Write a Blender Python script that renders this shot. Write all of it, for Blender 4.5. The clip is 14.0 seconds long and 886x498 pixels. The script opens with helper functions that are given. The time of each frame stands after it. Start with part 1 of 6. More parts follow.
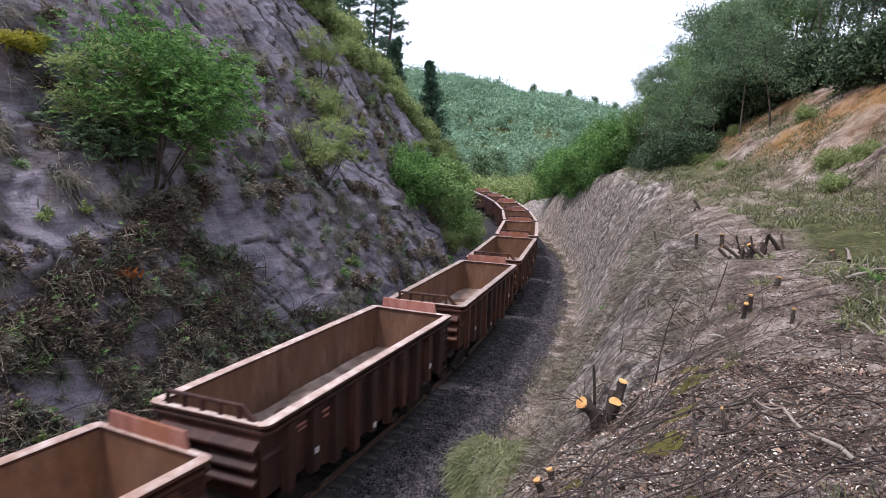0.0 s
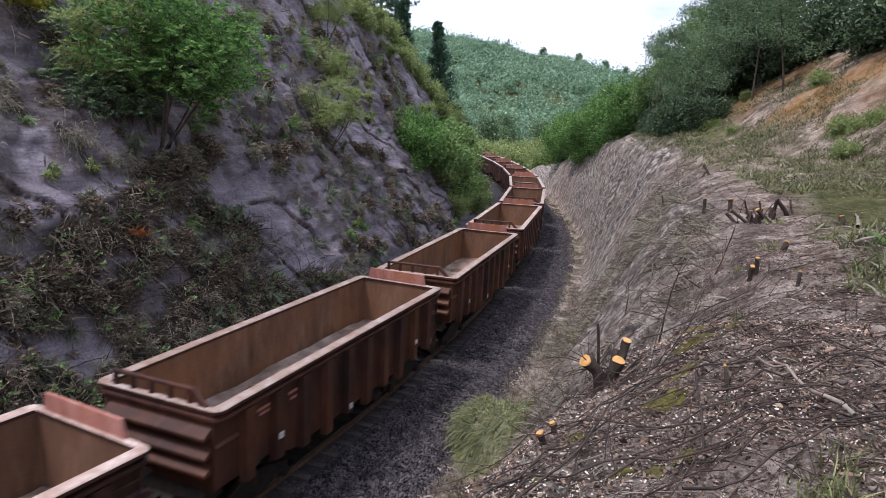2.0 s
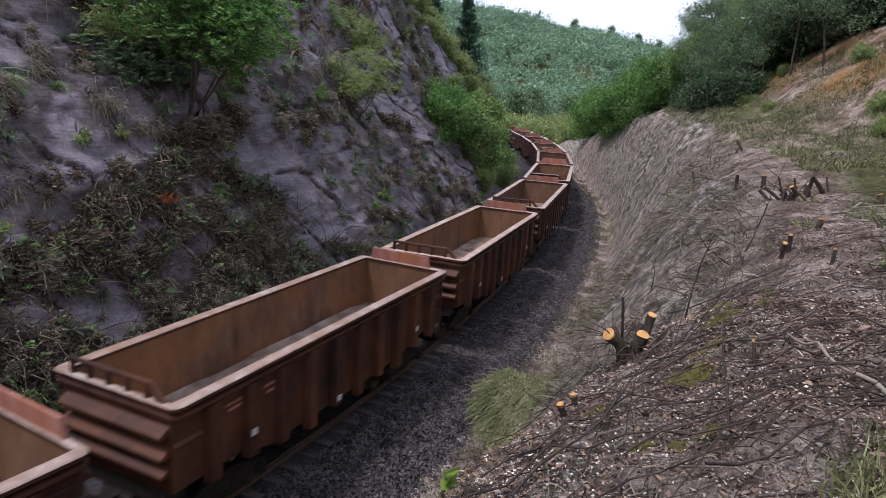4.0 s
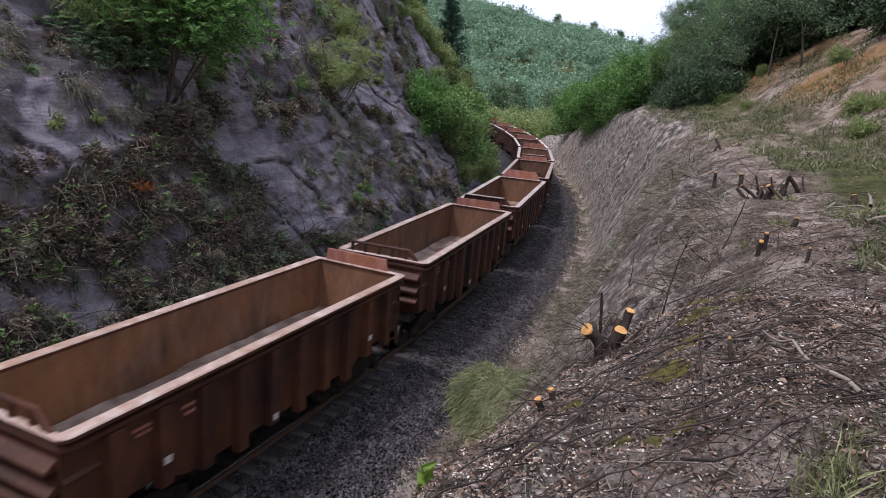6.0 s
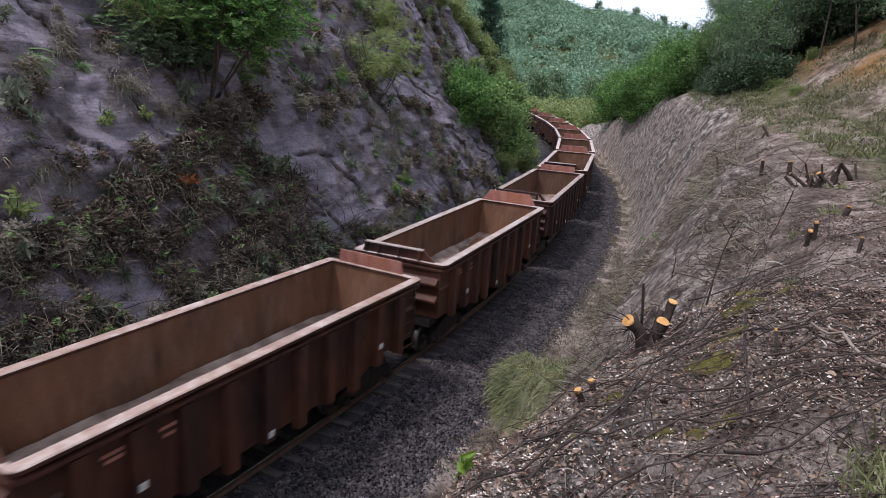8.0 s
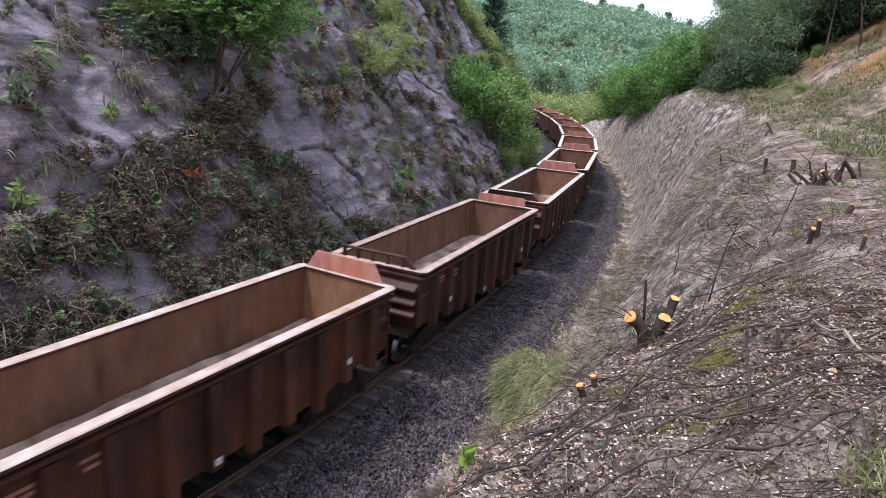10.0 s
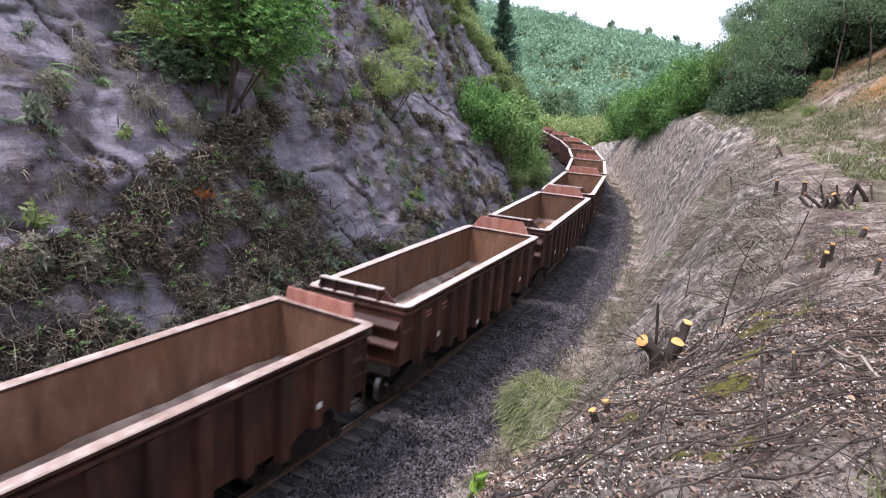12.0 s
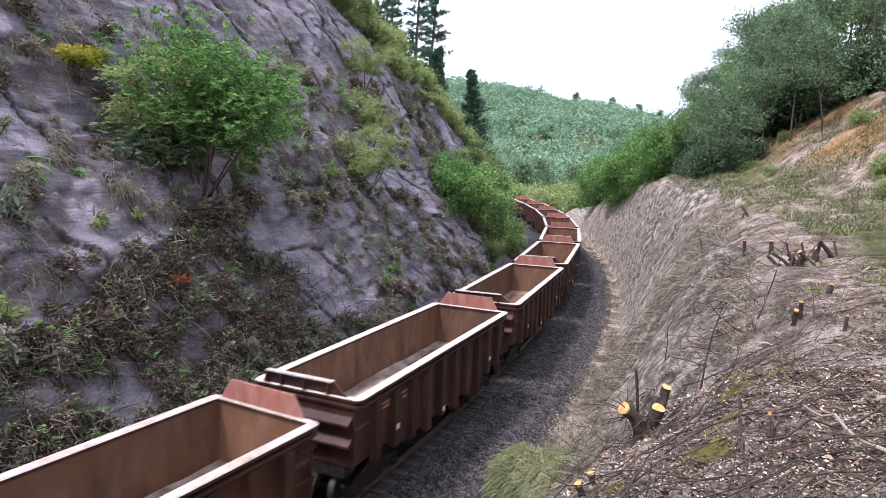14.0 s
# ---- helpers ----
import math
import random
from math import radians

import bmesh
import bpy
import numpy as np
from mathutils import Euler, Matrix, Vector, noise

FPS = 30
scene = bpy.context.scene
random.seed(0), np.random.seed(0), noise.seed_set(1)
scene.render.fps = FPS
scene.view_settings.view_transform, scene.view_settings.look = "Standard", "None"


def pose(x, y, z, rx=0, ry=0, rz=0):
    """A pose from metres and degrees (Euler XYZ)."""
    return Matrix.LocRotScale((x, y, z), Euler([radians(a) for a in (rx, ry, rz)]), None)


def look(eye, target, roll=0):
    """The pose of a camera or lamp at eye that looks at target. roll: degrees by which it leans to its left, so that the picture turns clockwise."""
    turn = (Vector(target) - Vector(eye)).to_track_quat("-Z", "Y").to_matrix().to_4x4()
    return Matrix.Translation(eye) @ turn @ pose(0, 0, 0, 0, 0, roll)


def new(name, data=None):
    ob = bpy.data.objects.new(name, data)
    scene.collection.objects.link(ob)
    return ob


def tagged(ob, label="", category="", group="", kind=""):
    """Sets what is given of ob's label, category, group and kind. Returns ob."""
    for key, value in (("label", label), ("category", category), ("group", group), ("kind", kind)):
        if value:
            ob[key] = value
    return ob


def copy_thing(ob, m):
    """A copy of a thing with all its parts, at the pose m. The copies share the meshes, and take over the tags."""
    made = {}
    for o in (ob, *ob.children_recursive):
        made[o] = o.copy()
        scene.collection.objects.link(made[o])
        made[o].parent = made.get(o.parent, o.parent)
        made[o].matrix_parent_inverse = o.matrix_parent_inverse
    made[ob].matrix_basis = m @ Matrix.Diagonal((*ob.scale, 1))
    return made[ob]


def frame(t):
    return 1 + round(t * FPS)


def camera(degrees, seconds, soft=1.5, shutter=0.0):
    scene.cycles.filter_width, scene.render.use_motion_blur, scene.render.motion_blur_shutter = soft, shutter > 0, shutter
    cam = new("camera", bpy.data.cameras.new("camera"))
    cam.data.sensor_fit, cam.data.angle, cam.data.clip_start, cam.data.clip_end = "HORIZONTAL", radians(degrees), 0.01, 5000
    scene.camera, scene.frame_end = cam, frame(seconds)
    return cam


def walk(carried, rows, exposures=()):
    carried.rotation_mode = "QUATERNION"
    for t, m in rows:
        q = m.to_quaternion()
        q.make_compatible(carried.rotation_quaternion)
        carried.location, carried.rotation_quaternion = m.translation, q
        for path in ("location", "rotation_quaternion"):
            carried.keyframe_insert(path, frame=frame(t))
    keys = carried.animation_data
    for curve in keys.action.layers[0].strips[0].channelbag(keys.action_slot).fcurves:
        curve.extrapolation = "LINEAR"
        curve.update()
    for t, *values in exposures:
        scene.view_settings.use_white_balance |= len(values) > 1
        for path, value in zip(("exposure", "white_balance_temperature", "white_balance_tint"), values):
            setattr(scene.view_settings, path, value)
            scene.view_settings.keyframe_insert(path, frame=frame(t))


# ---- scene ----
cam = camera(68.09, 14.0, soft=0.75, shutter=0.5)
PATH = [
    (0.0, 0.000, 0.000, 7.730, 0.00, -8.16, -2.24),
    (0.5, -0.015, -0.017, 7.723, 0.21, -8.69, -2.31),
    (1.0, -0.014, -0.022, 7.710, 0.96, -9.02, -2.31),
    (1.5, 0.011, -0.028, 7.684, 0.98, -10.41, -1.79),
    (2.0, 0.000, -0.010, 7.656, 0.63, -11.23, -2.80),
    (2.5, 0.009, 0.016, 7.631, 2.26, -12.27, -2.41),
    (5.0, 0.018, 0.068, 7.588, 2.69, -13.91, -4.05),
    (5.5, 0.013, 0.079, 7.588, 2.14, -14.13, -4.32),
    (6.0, 0.013, 0.078, 7.589, 1.51, -14.14, -4.75),
    (6.5, 0.006, 0.078, 7.586, 2.17, -14.35, -4.41),
    (7.0, 0.009, 0.071, 7.586, 2.61, -14.22, -4.46),
    (7.5, 0.010, 0.065, 7.589, 4.21, -15.11, -3.74),
    (8.0, 0.015, 0.062, 7.591, 4.80, -15.17, -3.73),
    (10.5, 0.001, 0.041, 7.593, 5.29, -15.87, -4.31),
    (11.0, -0.008, 0.048, 7.586, 5.47, -16.12, -4.82),
    (11.5, -0.014, 0.048, 7.594, 5.71, -15.70, -4.41),
    (12.0, -0.019, 0.047, 7.605, 5.86, -13.84, -4.15),
    (12.5, 0.004, 0.030, 7.629, 4.82, -11.64, -3.02),
    (13.0, 0.008, -0.015, 7.677, 3.13, -9.30, -3.69),
    (13.5, 0.010, -0.032, 7.679, 3.40, -7.62, -2.22),
    (14.0, 0.009, -0.035, 7.677, 3.60, -7.52, -1.94),
]
walk(cam, [(t, pose(x, y, z, 90 + pitch, roll, yaw)) for t, x, y, z, yaw, pitch, roll in PATH], exposures=[(t, e + 0.06, 5900, 20) for t, e in ((0.0, -0.02), (1.5, -0.1), (2.5, -0.27), (5.0, -0.46), (7.5, -0.46), (8.0, -0.38), (10.5, 0.3), (11.5, 0.4), (12.5, 0.45), (14.0, 0.48))])

# ---------------------------------------------------------------- light
SUN_EL, SUN_AZ = 63.0, 236.0      # degrees above the horizon, degrees clockwise from +y
world = bpy.data.worlds.new("overcast_sky")
scene.world = world
world.use_nodes = True
wn, wl = world.node_tree.nodes, world.node_tree.links
wn.clear()
w_out = wn.new("ShaderNodeOutputWorld")
w_bg = wn.new("ShaderNodeBackground")
w_sky = wn.new("ShaderNodeTexSky")
w_sky.sky_type, w_sky.sun_disc = "NISHITA", False
w_sky.sun_elevation, w_sky.sun_rotation = radians(SUN_EL), radians(SUN_AZ)
w_sky.dust_density = 2.5
w_co = wn.new("ShaderNodeTexCoord")
w_map = wn.new("ShaderNodeMapping")
w_map.inputs["Scale"].default_value = (1.6, 1.6, 4.0)
w_noise = wn.new("ShaderNodeTexNoise")
w_noise.inputs["Scale"].default_value, w_noise.inputs["Detail"].default_value = 2.2, 6.0
w_ramp = wn.new("ShaderNodeValToRGB")
w_ramp.color_ramp.elements[0].position, w_ramp.color_ramp.elements[1].position = 0.30, 0.50
w_mix = wn.new("ShaderNodeMix")
w_mix.data_type = "RGBA"
w_mix.inputs["B"].default_value = (10.5, 11.2, 12.2, 1)      # bright cloud cover
wl.new(w_co.outputs["Generated"], w_map.inputs["Vector"])
wl.new(w_map.outputs["Vector"], w_noise.inputs["Vector"])
wl.new(w_noise.outputs["Fac"], w_ramp.inputs["Fac"])
wl.new(w_ramp.outputs["Color"], w_mix.inputs["Factor"])
wl.new(w_sky.outputs["Color"], w_mix.inputs["A"])
wl.new(w_mix.outputs["Result"], w_bg.inputs["Color"])
w_bg.inputs["Strength"].default_value = 0.135
wl.new(w_bg.outputs["Background"], w_out.inputs["Surface"])

sun_data = bpy.data.lights.new("sun", "SUN")
sun_data.energy, sun_data.angle, sun_data.color = 3.9, radians(10), (1.0, 0.96, 0.91)
sun = new("sun", sun_data)
az, el = radians(SUN_AZ), radians(SUN_EL)
sun.matrix_world = look((60 * math.sin(az) * math.cos(el), 60 * math.cos(az) * math.cos(el), 60 * math.sin(el)), (0, 0, 0))

# ---------------------------------------------------------------- noise in numpy
rng = np.random.default_rng(7)


def hash3(i, j, k, seed):
    n = (i * 374761393 + j * 668265263 + k * 2147483647 + seed * 1274126177) & 0x7FFFFFFF
    n = ((n ^ (n >> 13)) * 1274126177) & 0x7FFFFFFF
    return ((n ^ (n >> 16)) & 0xFFFFF) / 0xFFFFF * 2 - 1


def vnoise(x, y, z=0.0, seed=0):
    x, y, z = np.broadcast_arrays(np.asarray(x, float), np.asarray(y, float), np.asarray(z, float))
    i, j, k = (np.floor(v).astype(np.int64) for v in (x, y, z))
    u, v, w = ((lambda f: f * f * (3 - 2 * f))(a - np.floor(a)) for a in (x, y, z))
    out = 0
    for a in (0, 1):
        for b in (0, 1):
            for c in (0, 1):
                out = out + hash3(i + a, j + b, k + c, seed) * (u if a else 1 - u) * (v if b else 1 - v) * (w if c else 1 - w)
    return out


def fbm(x, y, z=0.0, seed=0, octaves=4, gain=0.5):
    total, amp, f = 0, 1.0, 1.0
    for o in range(octaves):
        total = total + amp * vnoise(np.asarray(x) * f, np.asarray(y) * f, np.asarray(z) * f, seed + o)
        amp, f = amp * gain, f * 2.03
    return total


def ramp(v, a, b):
    f = np.clip((v - a) / (b - a), 0, 1)
    return f * f * (3 - 2 * f)


# ---------------------------------------------------------------- the railway's line
S_TAB = np.arange(-150, 190.01, 0.5)
u_tab = np.clip(S_TAB, -25, 78) / 30
TH_TAB = 1.2689 + 0.2127 * u_tab + 0.0011 * u_tab ** 2 - 0.0009 * u_tab ** 3 - 0.0031 * u_tab ** 4
TH_TAB = TH_TAB + np.where(S_TAB < -25, (S_TAB + 25) * 0.003, 0) + np.where(S_TAB > 78, (S_TAB - 78) * 0.012, 0)
X_TAB = np.r_[0, np.cumsum((np.cos(TH_TAB[1:]) + np.cos(TH_TAB[:-1])) / 4)]
Y_TAB = np.r_[0, np.cumsum((np.sin(TH_TAB[1:]) + np.sin(TH_TAB[:-1])) / 4)]
X_TAB += 0.8016 - np.interp(0, S_TAB, X_TAB)
Y_TAB += 25.5595 - np.interp(0, S_TAB, Y_TAB)


def along(s, off=0.0):
    """The place at s metres along the line and off metres to its right, and the heading."""
    x, y, th = (np.interp(s, S_TAB, t) for t in (X_TAB, Y_TAB, TH_TAB))
    return x + np.sin(th) * off, y - np.cos(th) * off, th


def line_place(x, y):
    """s and off of places in the plan."""
    x, y = np.ravel(np.asarray(x, float)), np.ravel(np.asarray(y, float))
    s, off = np.empty(len(x)), np.empty(len(x))
    tx, ty, tt = X_TAB[::3], Y_TAB[::3], TH_TAB[::3]
    for c in range(0, len(x), 20000):
        px, py = x[c:c + 20000], y[c:c + 20000]
        i = ((px[:, None] - tx) ** 2 + (py[:, None] - ty) ** 2).argmin(1)
        dx, dy = px - tx[i], py - ty[i]
        f = dx * np.cos(tt[i]) + dy * np.sin(tt[i])
        s[c:c + 20000] = S_TAB[::3][i] + f
        th = np.interp(S_TAB[::3][i] + f, S_TAB, TH_TAB)
        qx, qy = np.interp(s[c:c + 20000], S_TAB, X_TAB), np.interp(s[c:c + 20000], S_TAB, Y_TAB)
        off[c:c + 20000] = (px - qx) * np.sin(th) - (py - qy) * np.cos(th)
    return s, off


WALL_FOOT, WALL_LEAN = 3.1, 0.60      # the rock face: metres from the line, metres back per metre up


def left_top(s):
    return np.interp(s, [-60, -5, 8, 20, 30, 42, 55, 68, 80], [24, 24, 20, 16.5, 13, 8.5, 5.0, 2.0, 0.0])


def right_top(s):
    return np.interp(s, [-60, -22, -8, 5, 14, 26, 38, 52, 75], [5.6, 5.75, 6.05, 6.75, 7.3, 7.2, 6.2, 4.0, 0.4])


def slope_foot(s):
    return np.interp(s, [-40, -25, -2, 14, 30, 60], [17, 15, 12.2, 9.9, 9.2, 9.0])


def grass_edge(s):
    """Where the shelf's grass begins, metres from the line."""
    return np.interp(s, [-20, -14, -9, -2, 8.5, 19], [10.3, 10.0, 9.7, 8.9, 8.2, 6.9])


def far_land(x, y):
    """The valley and the wooded hill beyond."""
    r, a = np.hypot(x, y), np.degrees(np.arctan2(x, y))
    crest = np.interp(a, [-180, -90, -30, -2, 4, 8, 12, 16, 24, 60, 180], [20, 30, 50, 47, 43, 38, 32, 26, 24, 30, 20])
    z = -1.5 + 2.5 * ramp(r, 90, 190) + (crest - 1) * ramp(r, 190, 380) + 0.01 * np.maximum(r - 380, 0)
    return z + fbm(x / 40, y / 40, seed=31, octaves=3) * 3.0 * ramp(r, 150, 300)


def ground_z(x, y, fine=True):
    shape = np.shape(x)
    x, y = np.ravel(np.asarray(x, float)), np.ravel(np.asarray(y, float))
    s, off = line_place(x, y)
    # right-hand side: ditch, bank, shelf, upper slope
    top = right_top(s)
    edge = np.interp(s, [0, 15, 28, 60], [7.9, 7.1, 6.3, 6.0]) + 0.5 * fbm(s / 5, 3.0, seed=4, octaves=2)
    zr = -0.45 - 0.15 * ramp(off, 3.0, 3.8)
    bank = np.interp((off - 4.1) / np.maximum(edge - 4.1, 1), [0, 0.12, 0.5, 0.85, 1.0, 1.25, 1.6, 9], [0, 0.06, 0.50, 0.84, 0.925, 0.98, 1.0, 1.0])
    zr = zr + (top + 0.5) * bank
    up = np.maximum(off - slope_foot(s), 0)
    upper = np.interp(up, [0, 0.8, 5, 14, 40, 90], [0, 0.3, 3.9, 8.0, 13, 17])
    zr = zr + upper * ramp(s, -60, -20) * (1 - ramp(s, 30, 70)) + np.interp(off, [8.0, 9.2, 12.5], [0, 0.2, 0.55])
    # left-hand side behind the rock face
    lt = left_top(s)
    zl = np.minimum(-0.45 + np.maximum(-off - WALL_FOOT - 0.9, 0) / WALL_LEAN, lt - 0.6)
    zl = np.where(zl > lt - 0.7, lt - 0.6 + np.maximum(-off - WALL_FOOT - 0.9 - lt * WALL_LEAN, 0) * 0.28 * ramp(lt, 0, 10), zl)
    z = np.where(off > 0, zr, zl)
    flat = ramp(np.abs(off), 2.4, 3.4)
    z = np.where(np.abs(off) < 3.4, -0.45 * (1 - flat) + z * flat, z)
    if fine:
        rough = ramp(off, 4.0, 5.5) + ramp(-off, 4, 6)
        z = z + rough * (0.22 * fbm(x / 2.6, y / 2.6, seed=11, octaves=3) + 0.06 * fbm(x / 0.5, y / 0.5, seed=15, octaves=3))
        z = z + 0.10 * np.abs(fbm(s / 1.3 + off * 0.4, off / 0.55, seed=18, octaves=3)) * ramp(off, 4.4, 5.4) * (1 - ramp(off, 7.6, 9.0))
        lump = fbm(s / 0.8, off / 0.38, seed=19, octaves=4)
        z = z + 0.07 * lump * ramp(off, 4.2, 5.0) * (1 - ramp(off, 7.6, 9.0))
        z = z + 0.022 * fbm(x / 0.13, y / 0.13, seed=23, octaves=2) * ramp(off, 6.5, 7.5)
    far = ramp(np.hypot(x, y), 95, 150)
    ends = ramp(s, 78, 100)
    z = z * (1 - np.maximum(far, ends)) + far_land(x, y) * np.maximum(far, ends)
    return z.reshape(shape)


def cracks(s, v):
    """The joints of the rock: steep ones, bedding planes and fine splits; each with its line number, distance, presence, width and depth."""
    w1 = s / 3.4 + v / 6.0 + 0.22 * fbm(s / 2.5, v / 2.5, seed=61, octaves=4)
    w2 = v / 2.1 - s / 14 + 0.20 * fbm(s / 3.0, v / 2.0, seed=67, octaves=4)
    w3 = v / 0.85 - s / 7 + 0.35 * fbm(s / 1.8, v / 1.2, seed=77, octaves=3)
    out = []
    for w, wide, deep, lo in ((w1, 0.013, 0.17, -0.25), (w2, 0.020, 0.11, -0.15), (w3, 0.035, 0.04, 0.05)):
        live = ramp(vnoise(s / 2.2, v / 2.2, np.round(w) * 3.7, seed=71), lo, lo + 0.4)
        out.append((w, np.abs(w - np.round(w)), live, wide, deep))
    return out


def fern_height(s):
    """How far up the rock face the dead fern and its leaf mould reach."""
    return np.interp(s, [-26, -16, -14.5, -12.5, -10.6, -8, -5, -1.5], [4.8, 5.0, 5.1, 6.1, 6.6, 6.0, 4.2, 1.6])


def litter_mat(s, v):
    """Where leaf mould and rotted fern lie on the rock, from 0 to 1."""
    n = fbm(s / 1.5, v / 1.1, seed=310, octaves=3)
    low = 1 - ramp(v - fern_height(s) - 0.7 * n, -0.35, 0.15)
    low = low * ramp(n + 0.35 * (v < 3.0), -0.45, -0.2) * ramp(s, -27, -25) * (1 - ramp(s, -3.0, -0.5))
    high = ramp(fbm(s / 2.4, v / 3.2, seed=300, octaves=2) + 0.3 * fbm(s / 0.7, v / 0.7, seed=302, octaves=3), 0.42, 0.68) * 0.6
    return np.clip(np.maximum(low, high), 0, 1)


def rock_place(s, v, noise_on=True):
    """A place v metres up the rock face at s, and its outward normal (plan x, y, z)."""
    s, v = np.asarray(s, float), np.asarray(v, float)
    ln = math.hypot(1, WALL_LEAN)
    z = -0.5 + v / ln
    off = -(WALL_FOOT + (z + 0.5) * WALL_LEAN)
    d = np.zeros_like(z)
    if noise_on:
        d = 0.22 * fbm(s / 6.5, v / 5.5, seed=41, octaves=2) + 0.09 * np.abs(fbm(s / 1.9 + v / 3.5, v / 1.5, seed=45, octaves=3))
        d = d + 0.014 * fbm(s / 0.55, v / 0.22, seed=51, octaves=3)
        chip = 5 * fbm(s / 1.1 + v / 2.0, v / 0.55 - s / 5, seed=57, octaves=3)
        d = d + 0.014 * (np.floor(chip) + ramp(chip - np.floor(chip), 0.8, 1.0))
        slab = 3.2 * fbm(s / 3.6 + v / 7.0, v / 2.6 - s / 12, seed=55, octaves=3)
        d = d + 0.085 * (np.floor(slab) + ramp(slab - np.floor(slab), 0.86, 1.0))
        for w, f, live, wide, deep in cracks(s, v):
            d = d - deep * live * (1 - ramp(f, 0.0, wide * 2))
            d = d + 0.06 * live * np.sign(w - np.round(w)) * (1 - ramp(f, 0.0, 0.25))
        d = d + litter_mat(s, v) * (0.10 + 0.10 * fbm(s / 0.5, v / 0.4, seed=63, octaves=3))
    th = np.interp(s, S_TAB, TH_TAB)
    nx, ny, nz = np.sin(th) / ln, -np.cos(th) / ln, WALL_LEAN / ln
    x, y, _ = along(s, off)
    return np.stack([x + nx * d, y + ny * d, z + nz * d], -1), np.stack([nx, ny, nz + 0 * nx], -1)


# ---------------------------------------------------------------- materials
def material(name, rough=0.8, metal=0.0, spec=0.3):
    m = bpy.data.materials.new(name)
    m.use_nodes = True
    b = m.node_tree.nodes["Principled BSDF"]
    b.inputs["Roughness"].default_value, b.inputs["Metallic"].default_value = rough, metal
    b.inputs["Specular IOR Level"].default_value = spec
    return m, m.node_tree.nodes, m.node_tree.links, b


def coords(nodes, links, kind="Object", scale=(1, 1, 1)):
    co, mp = nodes.new("ShaderNodeTexCoord"), nodes.new("ShaderNodeMapping")
    mp.inputs["Scale"].default_value = scale
    links.new(co.outputs[kind], mp.inputs["Vector"])
    return mp.outputs["Vector"]


def tex(nodes, links, vec, scale, detail=5.0, rough=0.6, kind="noise", distortion=0.0):
    if kind == "voronoi":
        n = nodes.new("ShaderNodeTexVoronoi")
        n.inputs["Scale"].default_value = scale
        links.new(vec, n.inputs["Vector"])
        return n
    n = nodes.new("ShaderNodeTexNoise")
    n.inputs["Scale"].default_value, n.inputs["Detail"].default_value, n.inputs["Roughness"].default_value = scale, detail, rough
    n.inputs["Distortion"].default_value = distortion
    links.new(vec, n.inputs["Vector"])
    return n


def color_ramp(nodes, links, fac, stops):
    r = nodes.new("ShaderNodeValToRGB")
    els = r.color_ramp.elements
    while len(els) < len(stops):
        els.new(0.5)
    for e, (p, c) in zip(els, stops):
        e.position, e.color = p, (*c, 1)
    links.new(fac, r.inputs["Fac"])
    return r.outputs["Color"]


def fac_ramp(nodes, links, fac, a, b):
    r = nodes.new("ShaderNodeMapRange")
    r.inputs["From Min"].default_value, r.inputs["From Max"].default_value = a, b
    links.new(fac, r.inputs["Value"])
    return r.outputs["Result"]


def mix(nodes, links, fac, a, b, blend="MIX"):
    m = nodes.new("ShaderNodeMix")
    m.data_type, m.blend_type = "RGBA", blend
    for key, v in (("Factor", fac), ("A", a), ("B", b)):
        if isinstance(v, (int, float)):
            m.inputs[key].default_value = v
        elif isinstance(v, tuple):
            m.inputs[key].default_value = (*v, 1)
        else:
            links.new(v, m.inputs[key])
    return m.outputs["Result"]


def math_node(nodes, links, op, a, b=0.0):
    m = nodes.new("ShaderNodeMath")
    m.operation = op
    for i, v in enumerate((a, b)):
        if isinstance(v, (int, float)):
            m.inputs[i].default_value = v
        else:
            links.new(v, m.inputs[i])
    return m.outputs[0]


def bump(nodes, links, bsdf, height, strength, distance):
    b = nodes.new("ShaderNodeBump")
    b.inputs["Strength"].default_value, b.inputs["Distance"].default_value = strength, distance
    links.new(height, b.inputs["Height"])
    links.new(b.outputs["Normal"], bsdf.inputs["Normal"])


def simple(name, c1, c2, scale=4.0, rough=0.8, metal=0.0, bump_scale=20.0, bump_amount=0.3, dist=0.02, spec=0.3, per=None, spread=0.25, c3=None):
    """A two-tone surface with grain; per: 'object' or 'island' for a brightness that differs from piece to piece."""
    m, n, l, b = material(name, rough, metal, spec)
    v = coords(n, l)
    t1 = tex(n, l, v, scale, 6)
    col = color_ramp(n, l, t1.outputs["Fac"], [(0.35, c1), (0.65, c2)])
    t2 = tex(n, l, v, bump_scale, 5)
    if c3:
        col = mix(n, l, fac_ramp(n, l, tex(n, l, v, scale * 0.37, 4).outputs["Fac"], 0.5, 0.7), col, c3)
    col = mix(n, l, 0.35, col, mix(n, l, 1.0, col, t2.outputs["Color"], "MULTIPLY"))
    if per:
        if per == "object":
            r = n.new("ShaderNodeObjectInfo").outputs["Random"]
        else:
            r = n.new("ShaderNodeNewGeometry").outputs["Random Per Island"]
        hsv = n.new("ShaderNodeHueSaturation")
        mr = n.new("ShaderNodeMapRange")
        mr.inputs["To Min"].default_value, mr.inputs["To Max"].default_value = 1 - spread, 1 + spread
        l.new(r, mr.inputs["Value"])
        l.new(mr.outputs["Result"], hsv.inputs["Value"])
        l.new(col, hsv.inputs["Color"])
        col = hsv.outputs["Color"]
    l.new(col, b.inputs["Base Color"])
    bump(n, l, b, t2.outputs["Fac"], bump_amount, dist)
    return m


